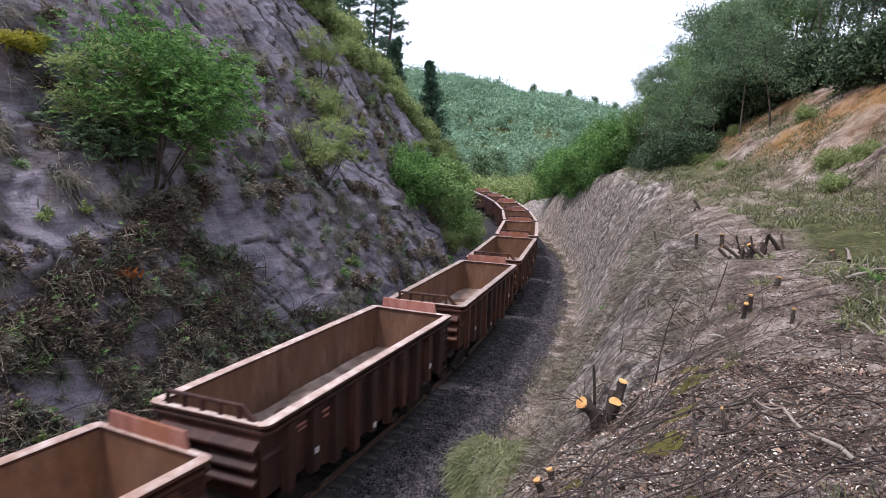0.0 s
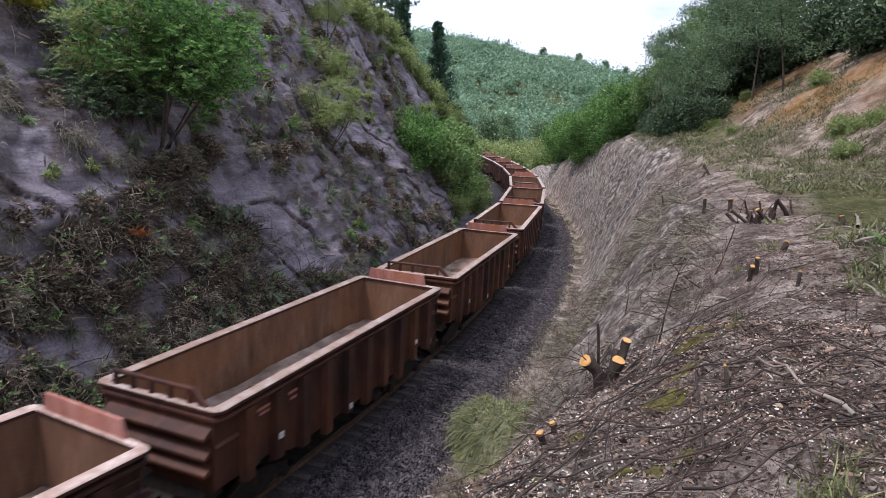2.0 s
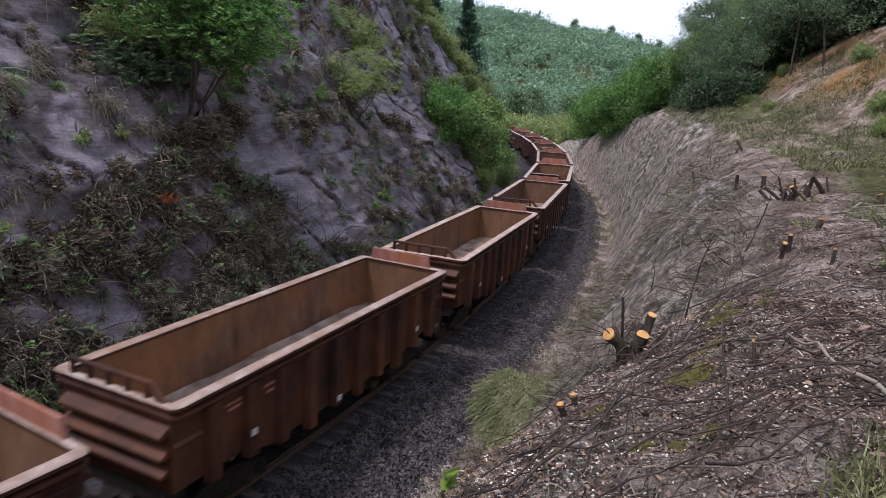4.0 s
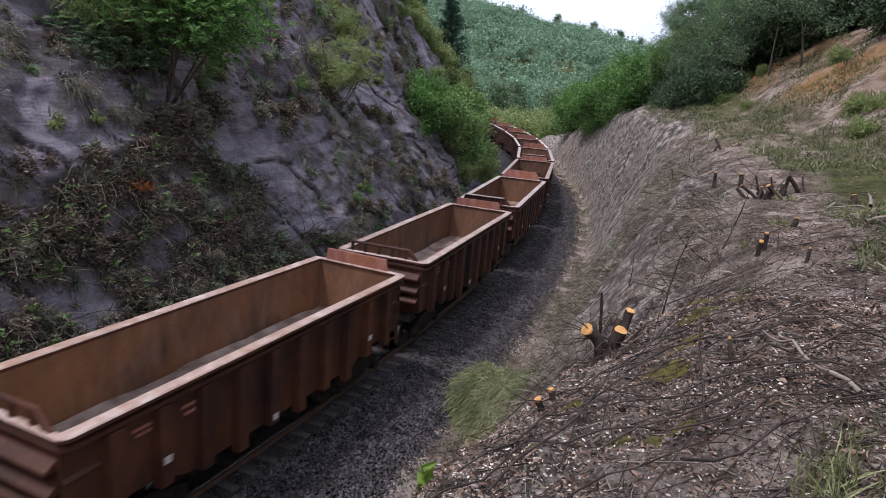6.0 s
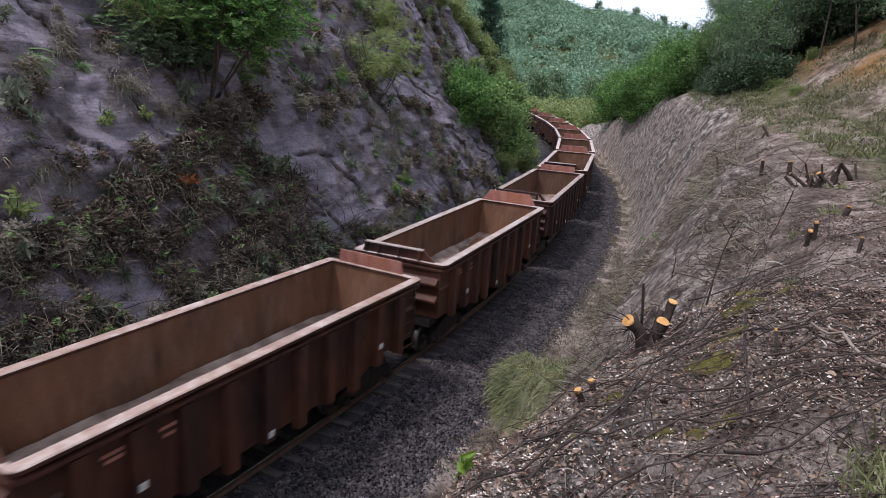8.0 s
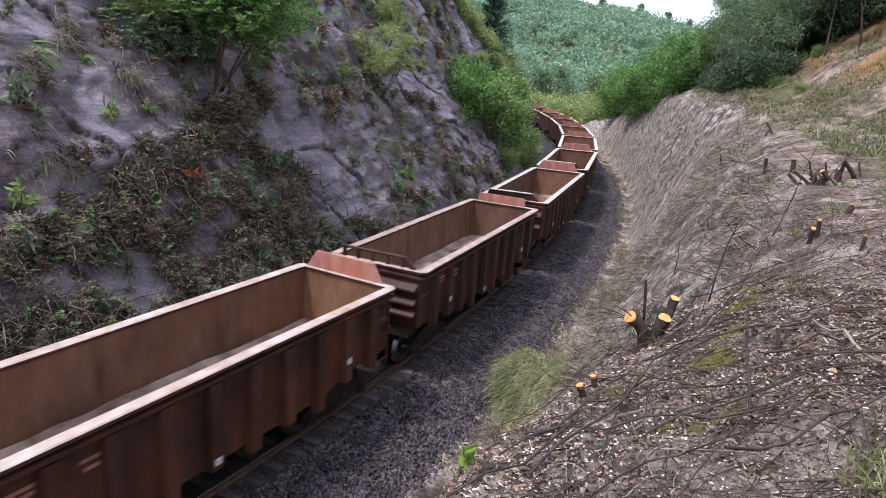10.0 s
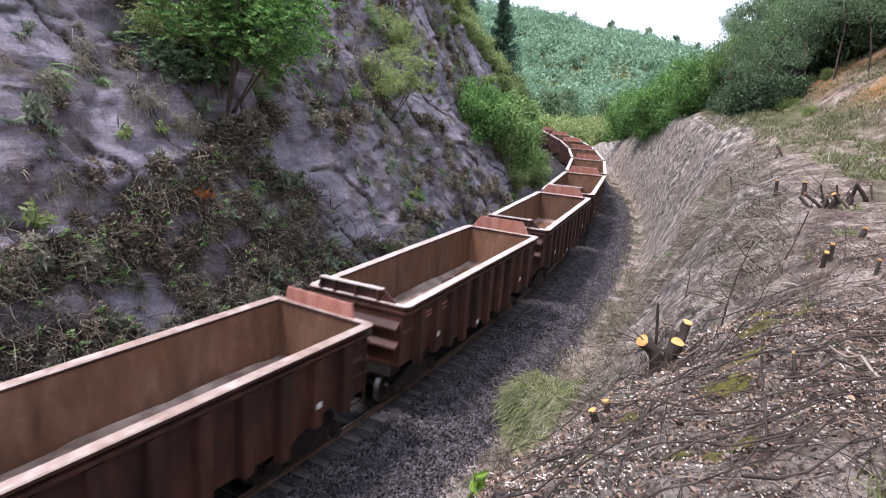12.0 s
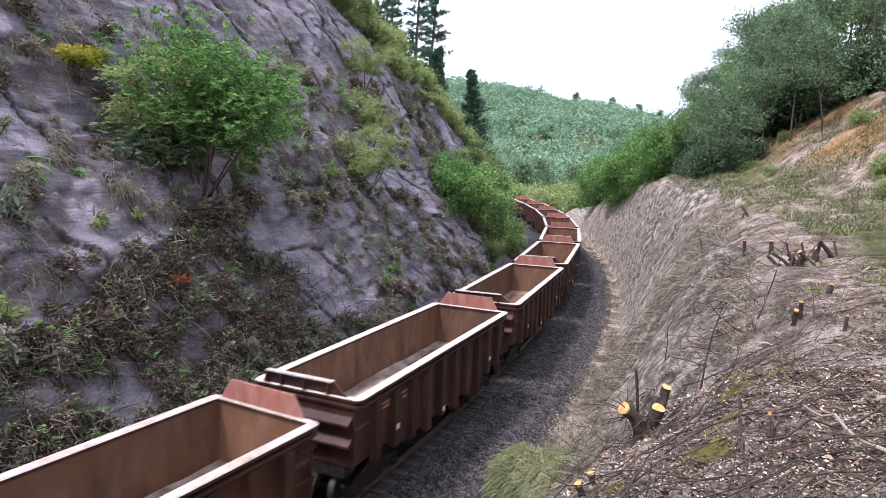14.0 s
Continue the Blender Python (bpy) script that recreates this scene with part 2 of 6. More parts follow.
def leaf_material(name, c1, c2, c3=None, rough=0.6, through_light=0.35, patch=0.9):
    """Leaves that differ from one to the next and let some light through."""
    m, n, l, b = material(name, rough, 0, 0.25)
    r = n.new("ShaderNodeNewGeometry").outputs["Random Per Island"]
    stops = [(0.0, c1), (1.0, c2)] if not c3 else [(0.0, c1), (0.6, c2), (1.0, c3)]
    col = color_ramp(n, l, r, stops)
    big = tex(n, l, coords(n, l), patch, 3)
    col = mix(n, l, fac_ramp(n, l, big.outputs["Fac"], 0.4, 0.65), col, mix(n, l, 1.0, col, (0.55, 0.60, 0.55), "MULTIPLY"))
    l.new(col, b.inputs["Base Color"])
    tr = n.new("ShaderNodeBsdfTranslucent")
    l.new(col, tr.inputs["Color"])
    mx = n.new("ShaderNodeMixShader")
    mx.inputs["Fac"].default_value = through_light
    l.new(b.outputs["BSDF"], mx.inputs[1])
    l.new(tr.outputs["BSDF"], mx.inputs[2])
    l.new(mx.outputs["Shader"], n["Material Output"].inputs["Surface"])
    return m


def rock_material():
    m, n, l, b = material("slate_rock", 0.75, 0, 0.35)
    v = coords(n, l)
    t1 = tex(n, l, v, 0.35, 6, 0.65)
    col = color_ramp(n, l, t1.outputs["Fac"], [(0.34, (0.092, 0.079, 0.091)), (0.50, (0.180, 0.155, 0.177)), (0.68, (0.265, 0.231, 0.262))])
    streak = tex(n, l, coords(n, l, scale=(1.2, 1.2, 0.35)), 1.6, 6, 0.7, distortion=0.6)
    col = mix(n, l, math_node(n, l, "MULTIPLY", fac_ramp(n, l, streak.outputs["Fac"], 0.52, 0.74), 0.55), col, (0.24, 0.21, 0.225))
    brown = tex(n, l, v, 0.8, 5, 0.6)
    col = mix(n, l, math_node(n, l, "MULTIPLY", fac_ramp(n, l, brown.outputs["Fac"], 0.52, 0.68), 0.65), col, (0.095, 0.062, 0.045))
    layer = tex(n, l, coords(n, l, scale=(0.5, 0.5, 5.0)), 1.7, 8, 0.72, distortion=0.5)
    col = mix(n, l, 0.55, col, mix(n, l, 1.0, col, color_ramp(n, l, layer.outputs["Fac"], [(0.36, (0.45, 0.44, 0.45)), (0.50, (1.0, 1.0, 1.0)), (0.68, (1.45, 1.45, 1.45))]), "MULTIPLY"))
    lichen = tex(n, l, v, 2.3, 8, 0.75)
    col = mix(n, l, math_node(n, l, "MULTIPLY", fac_ramp(n, l, lichen.outputs["Fac"], 0.60, 0.72), 0.5), col, (0.20, 0.19, 0.17))
    at = n.new("ShaderNodeAttribute")
    at.attribute_name = "humus_shade"
    # Humus colour; its near-black tones also paint shade in cracks and fern gaps.
    humus_shade = color_ramp(n, l, tex(n, l, v, 9, 7, 0.8).outputs["Fac"], [(0.38, (0.012, 0.010, 0.008)), (0.55, (0.045, 0.034, 0.026)), (0.70, (0.11, 0.086, 0.066))])
    col = mix(n, l, at.outputs["Fac"], col, humus_shade)
    speck = tex(n, l, v, 14, 5, 0.7)
    col = mix(n, l, 0.6, col, mix(n, l, 1.0, col, color_ramp(n, l, speck.outputs["Fac"], [(0.36, (0.55, 0.55, 0.55)), (0.62, (1.35, 1.35, 1.35))]), "MULTIPLY"))
    l.new(col, b.inputs["Base Color"])
    h = math_node(n, l, "ADD", tex(n, l, coords(n, l, scale=(0.8, 0.8, 3.5)), 3.0, 9, 0.7).outputs["Fac"], math_node(n, l, "MULTIPLY", speck.outputs["Fac"], 0.3))
    h = math_node(n, l, "ADD", h, layer.outputs["Fac"])
    bump(n, l, b, h, 1.0, 0.06)
    return m


def ground_material():
    """Soil of the cutting: the attribute zone says how grassy, how ochre and how pale it is."""
    m, n, l, b = material("cutting_soil", 0.92, 0, 0.15)
    v = coords(n, l)
    at = n.new("ShaderNodeAttribute")
    at.attribute_name = "zone"
    sep = n.new("ShaderNodeSeparateColor")
    l.new(at.outputs["Color"], sep.inputs["Color"])
    t1 = tex(n, l, v, 1.3, 7, 0.65)
    col = color_ramp(n, l, t1.outputs["Fac"], [(0.36, (0.065, 0.047, 0.036)), (0.50, (0.225, 0.170, 0.132)), (0.63, (0.47, 0.385, 0.32))])
    litter = tex(n, l, v, 13, 8, 0.85)
    col = mix(n, l, 0.7, col, mix(n, l, 1.0, col, color_ramp(n, l, litter.outputs["Fac"], [(0.40, (0.18, 0.16, 0.15)), (0.58, (1.9, 1.9, 1.9))]), "MULTIPLY"))
    pale = color_ramp(n, l, tex(n, l, coords(n, l, scale=(1, 1, 1.2)), 2.6, 9, 0.8).outputs["Fac"], [(0.41, (0.050, 0.042, 0.035)), (0.50, (0.185, 0.157, 0.134)), (0.59, (0.54, 0.47, 0.40))])
    col = mix(n, l, sep.outputs["Blue"], col, pale)
    ochre = color_ramp(n, l, tex(n, l, v, 0.7, 6, 0.7).outputs["Fac"], [(0.36, (0.12, 0.070, 0.030)), (0.5, (0.33, 0.175, 0.065)), (0.64, (0.40, 0.30, 0.20))])
    col = mix(n, l, sep.outputs["Green"], col, ochre)
    grass = color_ramp(n, l, tex(n, l, v, 2.2, 7, 0.7).outputs["Fac"], [(0.35, (0.055, 0.062, 0.022)), (0.52, (0.11, 0.115, 0.04)), (0.7, (0.21, 0.19, 0.085))])
    col = mix(n, l, sep.outputs["Red"], col, grass)
    l.new(col, b.inputs["Base Color"])
    h = math_node(n, l, "ADD", litter.outputs["Fac"], t1.outputs["Fac"])
    bump(n, l, b, h, 1.0, 0.11)
    return m


def wagon_paint(name, c_dark, c_mid, c_pale, rough=0.6, orange=(0.30, 0.105, 0.035)):
    """Rusty ore-wagon paint: streaks, scrapes and dust; each wagon a little different."""
    m, n, l, b = material(name, rough, 0.0, 0.35)
    info = n.new("ShaderNodeObjectInfo")
    co = n.new("ShaderNodeTexCoord")
    add = n.new("ShaderNodeVectorMath")
    add.operation = "ADD"
    sc = n.new("ShaderNodeVectorMath")
    sc.operation = "SCALE"
    l.new(info.outputs["Location"], sc.inputs[0])
    sc.inputs["Scale"].default_value = 0.0
    l.new(co.outputs["Object"], add.inputs[0])
    l.new(sc.outputs[0], add.inputs[1])
    v = add.outputs[0]
    mp = n.new("ShaderNodeMapping")
    mp.inputs["Scale"].default_value = (1.3, 1.3, 0.35)
    l.new(v, mp.inputs["Vector"])
    t1 = tex(n, l, mp.outputs["Vector"], 2.4, 7, 0.68, distortion=0.4)
    col = color_ramp(n, l, t1.outputs["Fac"], [(0.28, c_dark), (0.50, c_mid), (0.74, c_pale)])
    t3 = tex(n, l, v, 0.6, 4, 0.6)
    sep = n.new("ShaderNodeSeparateColor")
    l.new(info.outputs["Color"], sep.inputs["Color"])
    col = mix(n, l, math_node(n, l, "MULTIPLY", fac_ramp(n, l, t3.outputs["Fac"], 0.36, 0.66), sep.outputs["Red"]), col, orange)
    t2 = tex(n, l, v, 26, 6, 0.75)
    col = mix(n, l, 0.45, col, mix(n, l, 1.0, col, color_ramp(n, l, t2.outputs["Fac"], [(0.35, (0.5, 0.48, 0.46)), (0.65, (1.35, 1.33, 1.3))]), "MULTIPLY"))
    hsv = n.new("ShaderNodeHueSaturation")
    mr = n.new("ShaderNodeMapRange")
    mr.inputs["To Min"].default_value, mr.inputs["To Max"].default_value = 0.82, 1.2
    l.new(info.outputs["Random"], mr.inputs["Value"])
    l.new(mr.outputs["Result"], hsv.inputs["Value"])
    l.new(col, hsv.inputs["Color"])
    l.new(hsv.outputs["Color"], b.inputs["Base Color"])
    r2 = n.new("ShaderNodeMapRange")
    r2.inputs["To Min"].default_value, r2.inputs["To Max"].default_value = rough - 0.15, rough + 0.2
    l.new(t2.outputs["Fac"], r2.inputs["Value"])
    l.new(r2.outputs["Result"], b.inputs["Roughness"])
    bump(n, l, b, t2.outputs["Fac"], 0.25, 0.01)
    return m


M_ROCK = rock_material()
M_GROUND = ground_material()
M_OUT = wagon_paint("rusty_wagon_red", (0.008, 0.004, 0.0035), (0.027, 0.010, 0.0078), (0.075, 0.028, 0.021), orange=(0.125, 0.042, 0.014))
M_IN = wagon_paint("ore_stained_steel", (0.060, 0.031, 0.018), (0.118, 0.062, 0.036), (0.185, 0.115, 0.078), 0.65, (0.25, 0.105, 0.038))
# Rim colours: scuffs and rust, plus the sky's reflection painted as paleness.
M_RIM = wagon_paint("scuffed_sky_sheen_rim", (0.28, 0.195, 0.16), (0.47, 0.395, 0.355), (0.62, 0.57, 0.53), 0.5, (0.30, 0.17, 0.10))
M_RIM_RED = wagon_paint("rusty_red_sky_sheen_rim", (0.20, 0.115, 0.085), (0.38, 0.285, 0.24), (0.60, 0.53, 0.48), 0.5, (0.28, 0.155, 0.09))
M_PLATE = wagon_paint("faded_pink_red_plate", (0.20, 0.075, 0.055), (0.32, 0.14, 0.11), (0.46, 0.27, 0.23), 0.6)
M_UNDER = simple("greasy_black_steel", (0.016, 0.013, 0.012), (0.045, 0.035, 0.03), 6, 0.6, 0.3)
M_WHEEL = simple("worn_wheel_steel", (0.05, 0.042, 0.04), (0.12, 0.10, 0.09), 6, 0.35, 0.8)
M_TREAD = simple("polished_tread_steel", (0.20, 0.19, 0.185), (0.32, 0.31, 0.30), 6, 0.3, 1.0)
M_RESIDUE = simple("damp_ore_dust", (0.13, 0.078, 0.053), (0.40, 0.30, 0.235), 2.2, 0.5, 0.0, 18, 0.6, 0.03, 0.5)
M_WHITE = simple("dirty_white_reflector", (0.5, 0.47, 0.43), (0.72, 0.7, 0.66), 12, 0.5)
M_RAIL = simple("brown_rail_steel", (0.09, 0.055, 0.04), (0.16, 0.10, 0.075), 5, 0.5, 0.5)
M_RAILTOP = simple("bright_rail_head", (0.4, 0.38, 0.36), (0.55, 0.53, 0.5), 5, 0.25, 1.0)
M_SLEEPER = simple("weathered_sleeper", (0.04, 0.033, 0.029), (0.105, 0.09, 0.08), 5, 0.85, per="object")
M_BALLAST = simple("ballast_stone", (0.022, 0.0175, 0.019), (0.088, 0.072, 0.074), 3.0, 0.7, 0, 30, 0.5, 0.02, 0.35, per="island", spread=0.9)
M_BALLAST_BED = simple("ballast_bed", (0.022, 0.019, 0.021), (0.06, 0.052, 0.055), 9.0, 0.85, 0, 22, 1.0, 0.06)
M_BARK = simple("grey_brown_bark", (0.06, 0.045, 0.035), (0.15, 0.12, 0.095), 9, 0.9, 0, 30, 0.8, 0.02)
M_DARKBARK = simple("dark_wet_bark", (0.030, 0.022, 0.017), (0.090, 0.065, 0.048), 9, 0.85, 0, 30, 0.9, 0.02)
M_CUT = simple("fresh_cut_wood", (0.55, 0.26, 0.07), (0.72, 0.42, 0.15), 14, 0.7, 0, 60, 0.3, 0.005)
M_TWIG = simple("dry_twig_bark", (0.022, 0.015, 0.012), (0.075, 0.053, 0.041), 5, 0.85, per="island", spread=0.7)
M_DEADWOOD = simple("bleached_dead_wood", (0.19, 0.15, 0.115), (0.36, 0.30, 0.24), 7, 0.85)
M_CHIP = simple("wood_chips", (0.30, 0.24, 0.19), (0.64, 0.56, 0.48), 2, 0.8, per="island", spread=0.8)
M_DEADLEAF = simple("dead_leaves", (0.11, 0.068, 0.047), (0.27, 0.185, 0.13), 2, 0.8, per="island", spread=0.7)
M_MOSS = simple("yellow_green_moss", (0.06, 0.054, 0.016), (0.17, 0.145, 0.035), 9, 0.95, 0, 40, 1.0, 0.03)
M_LEAF_BUSH = leaf_material("feathery_green_leaves", (0.060, 0.130, 0.038), (0.14, 0.29, 0.072), (0.31, 0.47, 0.14), through_light=0.42)
M_LEAF_LIME = leaf_material("light_green_leaves", (0.19, 0.245, 0.09), (0.31, 0.375, 0.14), (0.46, 0.51, 0.21), through_light=0.42)
M_LEAF_DARK = leaf_material("dark_forest_leaves", (0.075, 0.125, 0.070), (0.165, 0.25, 0.13), (0.34, 0.44, 0.24), through_light=0.42)
M_LEAF_MID = leaf_material("mid_green_leaves", (0.090, 0.165, 0.055), (0.180, 0.305, 0.10), (0.35, 0.48, 0.17), through_light=0.42)
M_LEAF_YELLOW = leaf_material("yellow_leaves", (0.28, 0.26, 0.02), (0.42, 0.38, 0.04), (0.5, 0.45, 0.08))
M_LEAF_GREY = leaf_material("grey_green_leaves", (0.13, 0.16, 0.11), (0.22, 0.25, 0.17), (0.32, 0.33, 0.24))
M_NEEDLE = leaf_material("pine_needles", (0.045, 0.095, 0.065), (0.085, 0.16, 0.105), (0.16, 0.25, 0.16), through_light=0.3)
M_GRASS_DRY = leaf_material("dry_grass", (0.17, 0.145, 0.105), (0.30, 0.265, 0.20), (0.45, 0.41, 0.33), 0.8, 0.25)
M_GRASS = leaf_material("olive_grass", (0.085, 0.092, 0.040), (0.165, 0.165, 0.075), (0.27, 0.255, 0.13))
M_GRASS_PALE = leaf_material("pale_green_grass", (0.10, 0.115, 0.04), (0.235, 0.25, 0.10), (0.42, 0.42, 0.22), 0.7, 0.3)
M_FERN_DEAD = leaf_material("withered_fern", (0.055, 0.039, 0.029), (0.155, 0.115, 0.083), (0.36, 0.295, 0.215), 0.85, 0.2)
# Leaf colours paled: distance haze put into the base colour.
M_HILL_HAZED = leaf_material("hazed_hill_canopy", (0.15, 0.25, 0.165), (0.23, 0.35, 0.22), (0.34, 0.47, 0.29), 0.85, 0.25, 0.11)


# ---------------------------------------------------------------- mesh helpers
def mesh_of(name, verts, faces, mats, smooth=False, index=None):
    me = bpy.data.meshes.new(name)
    verts = np.asarray(verts, dtype=np.float32).reshape(-1, 3)
    if isinstance(faces, np.ndarray):
        k = faces.shape[1]
        me.vertices.add(len(verts))
        me.vertices.foreach_set("co", verts.ravel())
        me.loops.add(faces.size)
        me.loops.foreach_set("vertex_index", faces.astype(np.int32).ravel())
        me.polygons.add(len(faces))
        me.polygons.foreach_set("loop_start", np.arange(0, faces.size, k, dtype=np.int32))
        me.update(calc_edges=True)
    else:
        me.from_pydata(verts.tolist(), [], faces)
    for m in (mats if isinstance(mats, (list, tuple)) else [mats]):
        me.materials.append(m)
    if index is not None:
        me.polygons.foreach_set("material_index", np.asarray(index, dtype=np.int32))
    if smooth:
        me.polygons.foreach_set("use_smooth", np.ones(len(me.polygons), dtype=bool))
    me.update()
    return me


def child(name, me, parent, label="", m=None):
    ob = new(name, me)
    ob.parent = parent
    if m is not None:
        ob.matrix_basis = m
    if label:
        ob["label"] = label
    return ob


def part(name, bm, mat, parent, label="", smooth=False):
    me = bpy.data.meshes.new(name)
    bm.to_mesh(me)
    bm.free()
    me.materials.append(mat)
    if smooth:
        me.polygons.foreach_set("use_smooth", np.ones(len(me.polygons), dtype=bool))
    return child(name, me, parent, label)


def thing(name, label, category, group="", kind="", m=None):
    ob = new(name)
    ob.empty_display_size = 0.2
    if m is not None:
        ob.matrix_basis = m
    return tagged(ob, label, category, group, kind)


def box(bm, x0, x1, y0, y1, z0, z1, bevel=0.0):
    vs = [bm.verts.new((x, y, z)) for x in (x0, x1) for y in (y0, y1) for z in (z0, z1)]
    fs = [bm.faces.new([vs[i] for i in f]) for f in ((0, 1, 3, 2), (4, 6, 7, 5), (0, 4, 5, 1), (2, 3, 7, 6), (0, 2, 6, 4), (1, 5, 7, 3))]
    if bevel:
        es = list({e for f in fs for e in f.edges})
        bmesh.ops.bevel(bm, geom=es, offset=bevel, segments=1, affect="EDGES")


def prism(bm, outline, axis, a, b):
    """An outline (list of two coordinates) drawn out along axis from a to b."""
    def at(p, t):
        if axis == "x":
            return (t, p[0], p[1])
        if axis == "y":
            return (p[0], t, p[1])
        return (p[0], p[1], t)
    v0, v1 = [bm.verts.new(at(p, a)) for p in outline], [bm.verts.new(at(p, b)) for p in outline]
    n = len(outline)
    bm.faces.new(v0)
    bm.faces.new(v1[::-1])
    for i in range(n):
        bm.faces.new((v0[i], v1[i], v1[(i + 1) % n], v0[(i + 1) % n]))
    bmesh.ops.recalc_face_normals(bm, faces=bm.faces)


def tube_arrays(points, radii, sides=6, closed=True):
    """Vertices and quads of a tapered tube along points."""
    p = np.asarray(points, float)
    r = np.broadcast_to(np.asarray(radii, float), (len(p),))
    d = np.gradient(p, axis=0)
    d /= np.linalg.norm(d, axis=1)[:, None] + 1e-9
    ref = np.where(np.abs(d[:, 2:3]) > 0.9, [[1.0, 0, 0]], [[0, 0, 1.0]])
    a = np.cross(d, ref)
    a /= np.linalg.norm(a, axis=1)[:, None] + 1e-9
    b = np.cross(d, a)
    t = np.arange(sides) / sides * 2 * np.pi
    v = (p[:, None] + r[:, None, None] * (np.cos(t)[None, :, None] * a[:, None] + np.sin(t)[None, :, None] * b[:, None])).reshape(-1, 3)
    i, j = np.meshgrid(np.arange(len(p) - 1), np.arange(sides), indexing="ij")
    k = (j + 1) % sides
    f = np.stack([i * sides + j, i * sides + k, (i + 1) * sides + k, (i + 1) * sides + j], -1).reshape(-1, 4)
    return v, f


class Pile:
    """Collects quads of many small pieces into one mesh."""
    def __init__(self):
        self.v, self.f, self.m, self.n = [], [], [], 0

    def add(self, v, f, m=0):
        v, f = np.asarray(v, float).reshape(-1, 3), np.asarray(f)
        self.v.append(v)
        self.f.append(f + self.n)
        self.m.append(np.full(len(f), m))
        self.n += len(v)

    def mesh(self, name, mats, smooth=False):
        return mesh_of(name, np.concatenate(self.v), np.concatenate(self.f), mats, smooth, np.concatenate(self.m))


def unit(v):
    return v / (np.linalg.norm(v, axis=-1, keepdims=True) + 1e-9)


def leaves(centres, along_dir, length, width, curl=0.15):
    """One pointed leaf (a bent pair of quads) at each centre."""
    c = np.asarray(centres, float)
    n = len(c)
    d = unit(np.asarray(along_dir, float))
    side = unit(np.cross(d, unit(rng.normal(size=(n, 3)))))
    up = np.cross(side, d)
    L = np.broadcast_to(np.asarray(length, float), (n,))[:, None]
    W = np.broadcast_to(np.asarray(width, float), (n,))[:, None]
    v = np.stack([c - side * W * 0.25, c + side * W * 0.25, c + d * L * 0.55 + side * W * 0.5 + up * L * curl, c + d * L * 0.55 - side * W * 0.5 + up * L * curl,
                  c + d * L + side * W * 0.08, c + d * L - side * W * 0.08], 1).reshape(-1, 3)
    b = (np.arange(n) * 6)[:, None]
    f = np.concatenate([b + np.array([[0, 1, 2, 3]]), b + np.array([[3, 2, 4, 5]])])
    return v, f


def sprays(tips, outward, n_leaf, spray_len, leaf_len, leaf_w):
    """Feathery sprays: leaflets in two rows along a short stalk at each tip."""
    tips, outward = np.asarray(tips, float), unit(np.asarray(outward, float))
    n = len(tips)
    side = unit(np.cross(outward, rng.normal(size=(n, 3)) * 0.35 + [0, 0, 1.0]))
    t = (np.arange(n_leaf) // 2 + 0.6) / (n_leaf / 2)
    sg = np.where(np.arange(n_leaf) % 2 == 0, 1.0, -1.0)
    L = spray_len * rng.uniform(0.7, 1.25, n)
    droop = np.array([0, 0, -0.25])
    c = tips[:, None] + outward[:, None] * (t[None] * L[:, None])[..., None] + (droop * (t ** 2)[:, None])[None] * L[:, None, None]
    d = outward[:, None] * 0.55 + side[:, None] * sg[None, :, None] + rng.normal(size=(n, n_leaf, 3)) * 0.18
    return leaves(c.reshape(-1, 3), d.reshape(-1, 3), leaf_len, leaf_w)


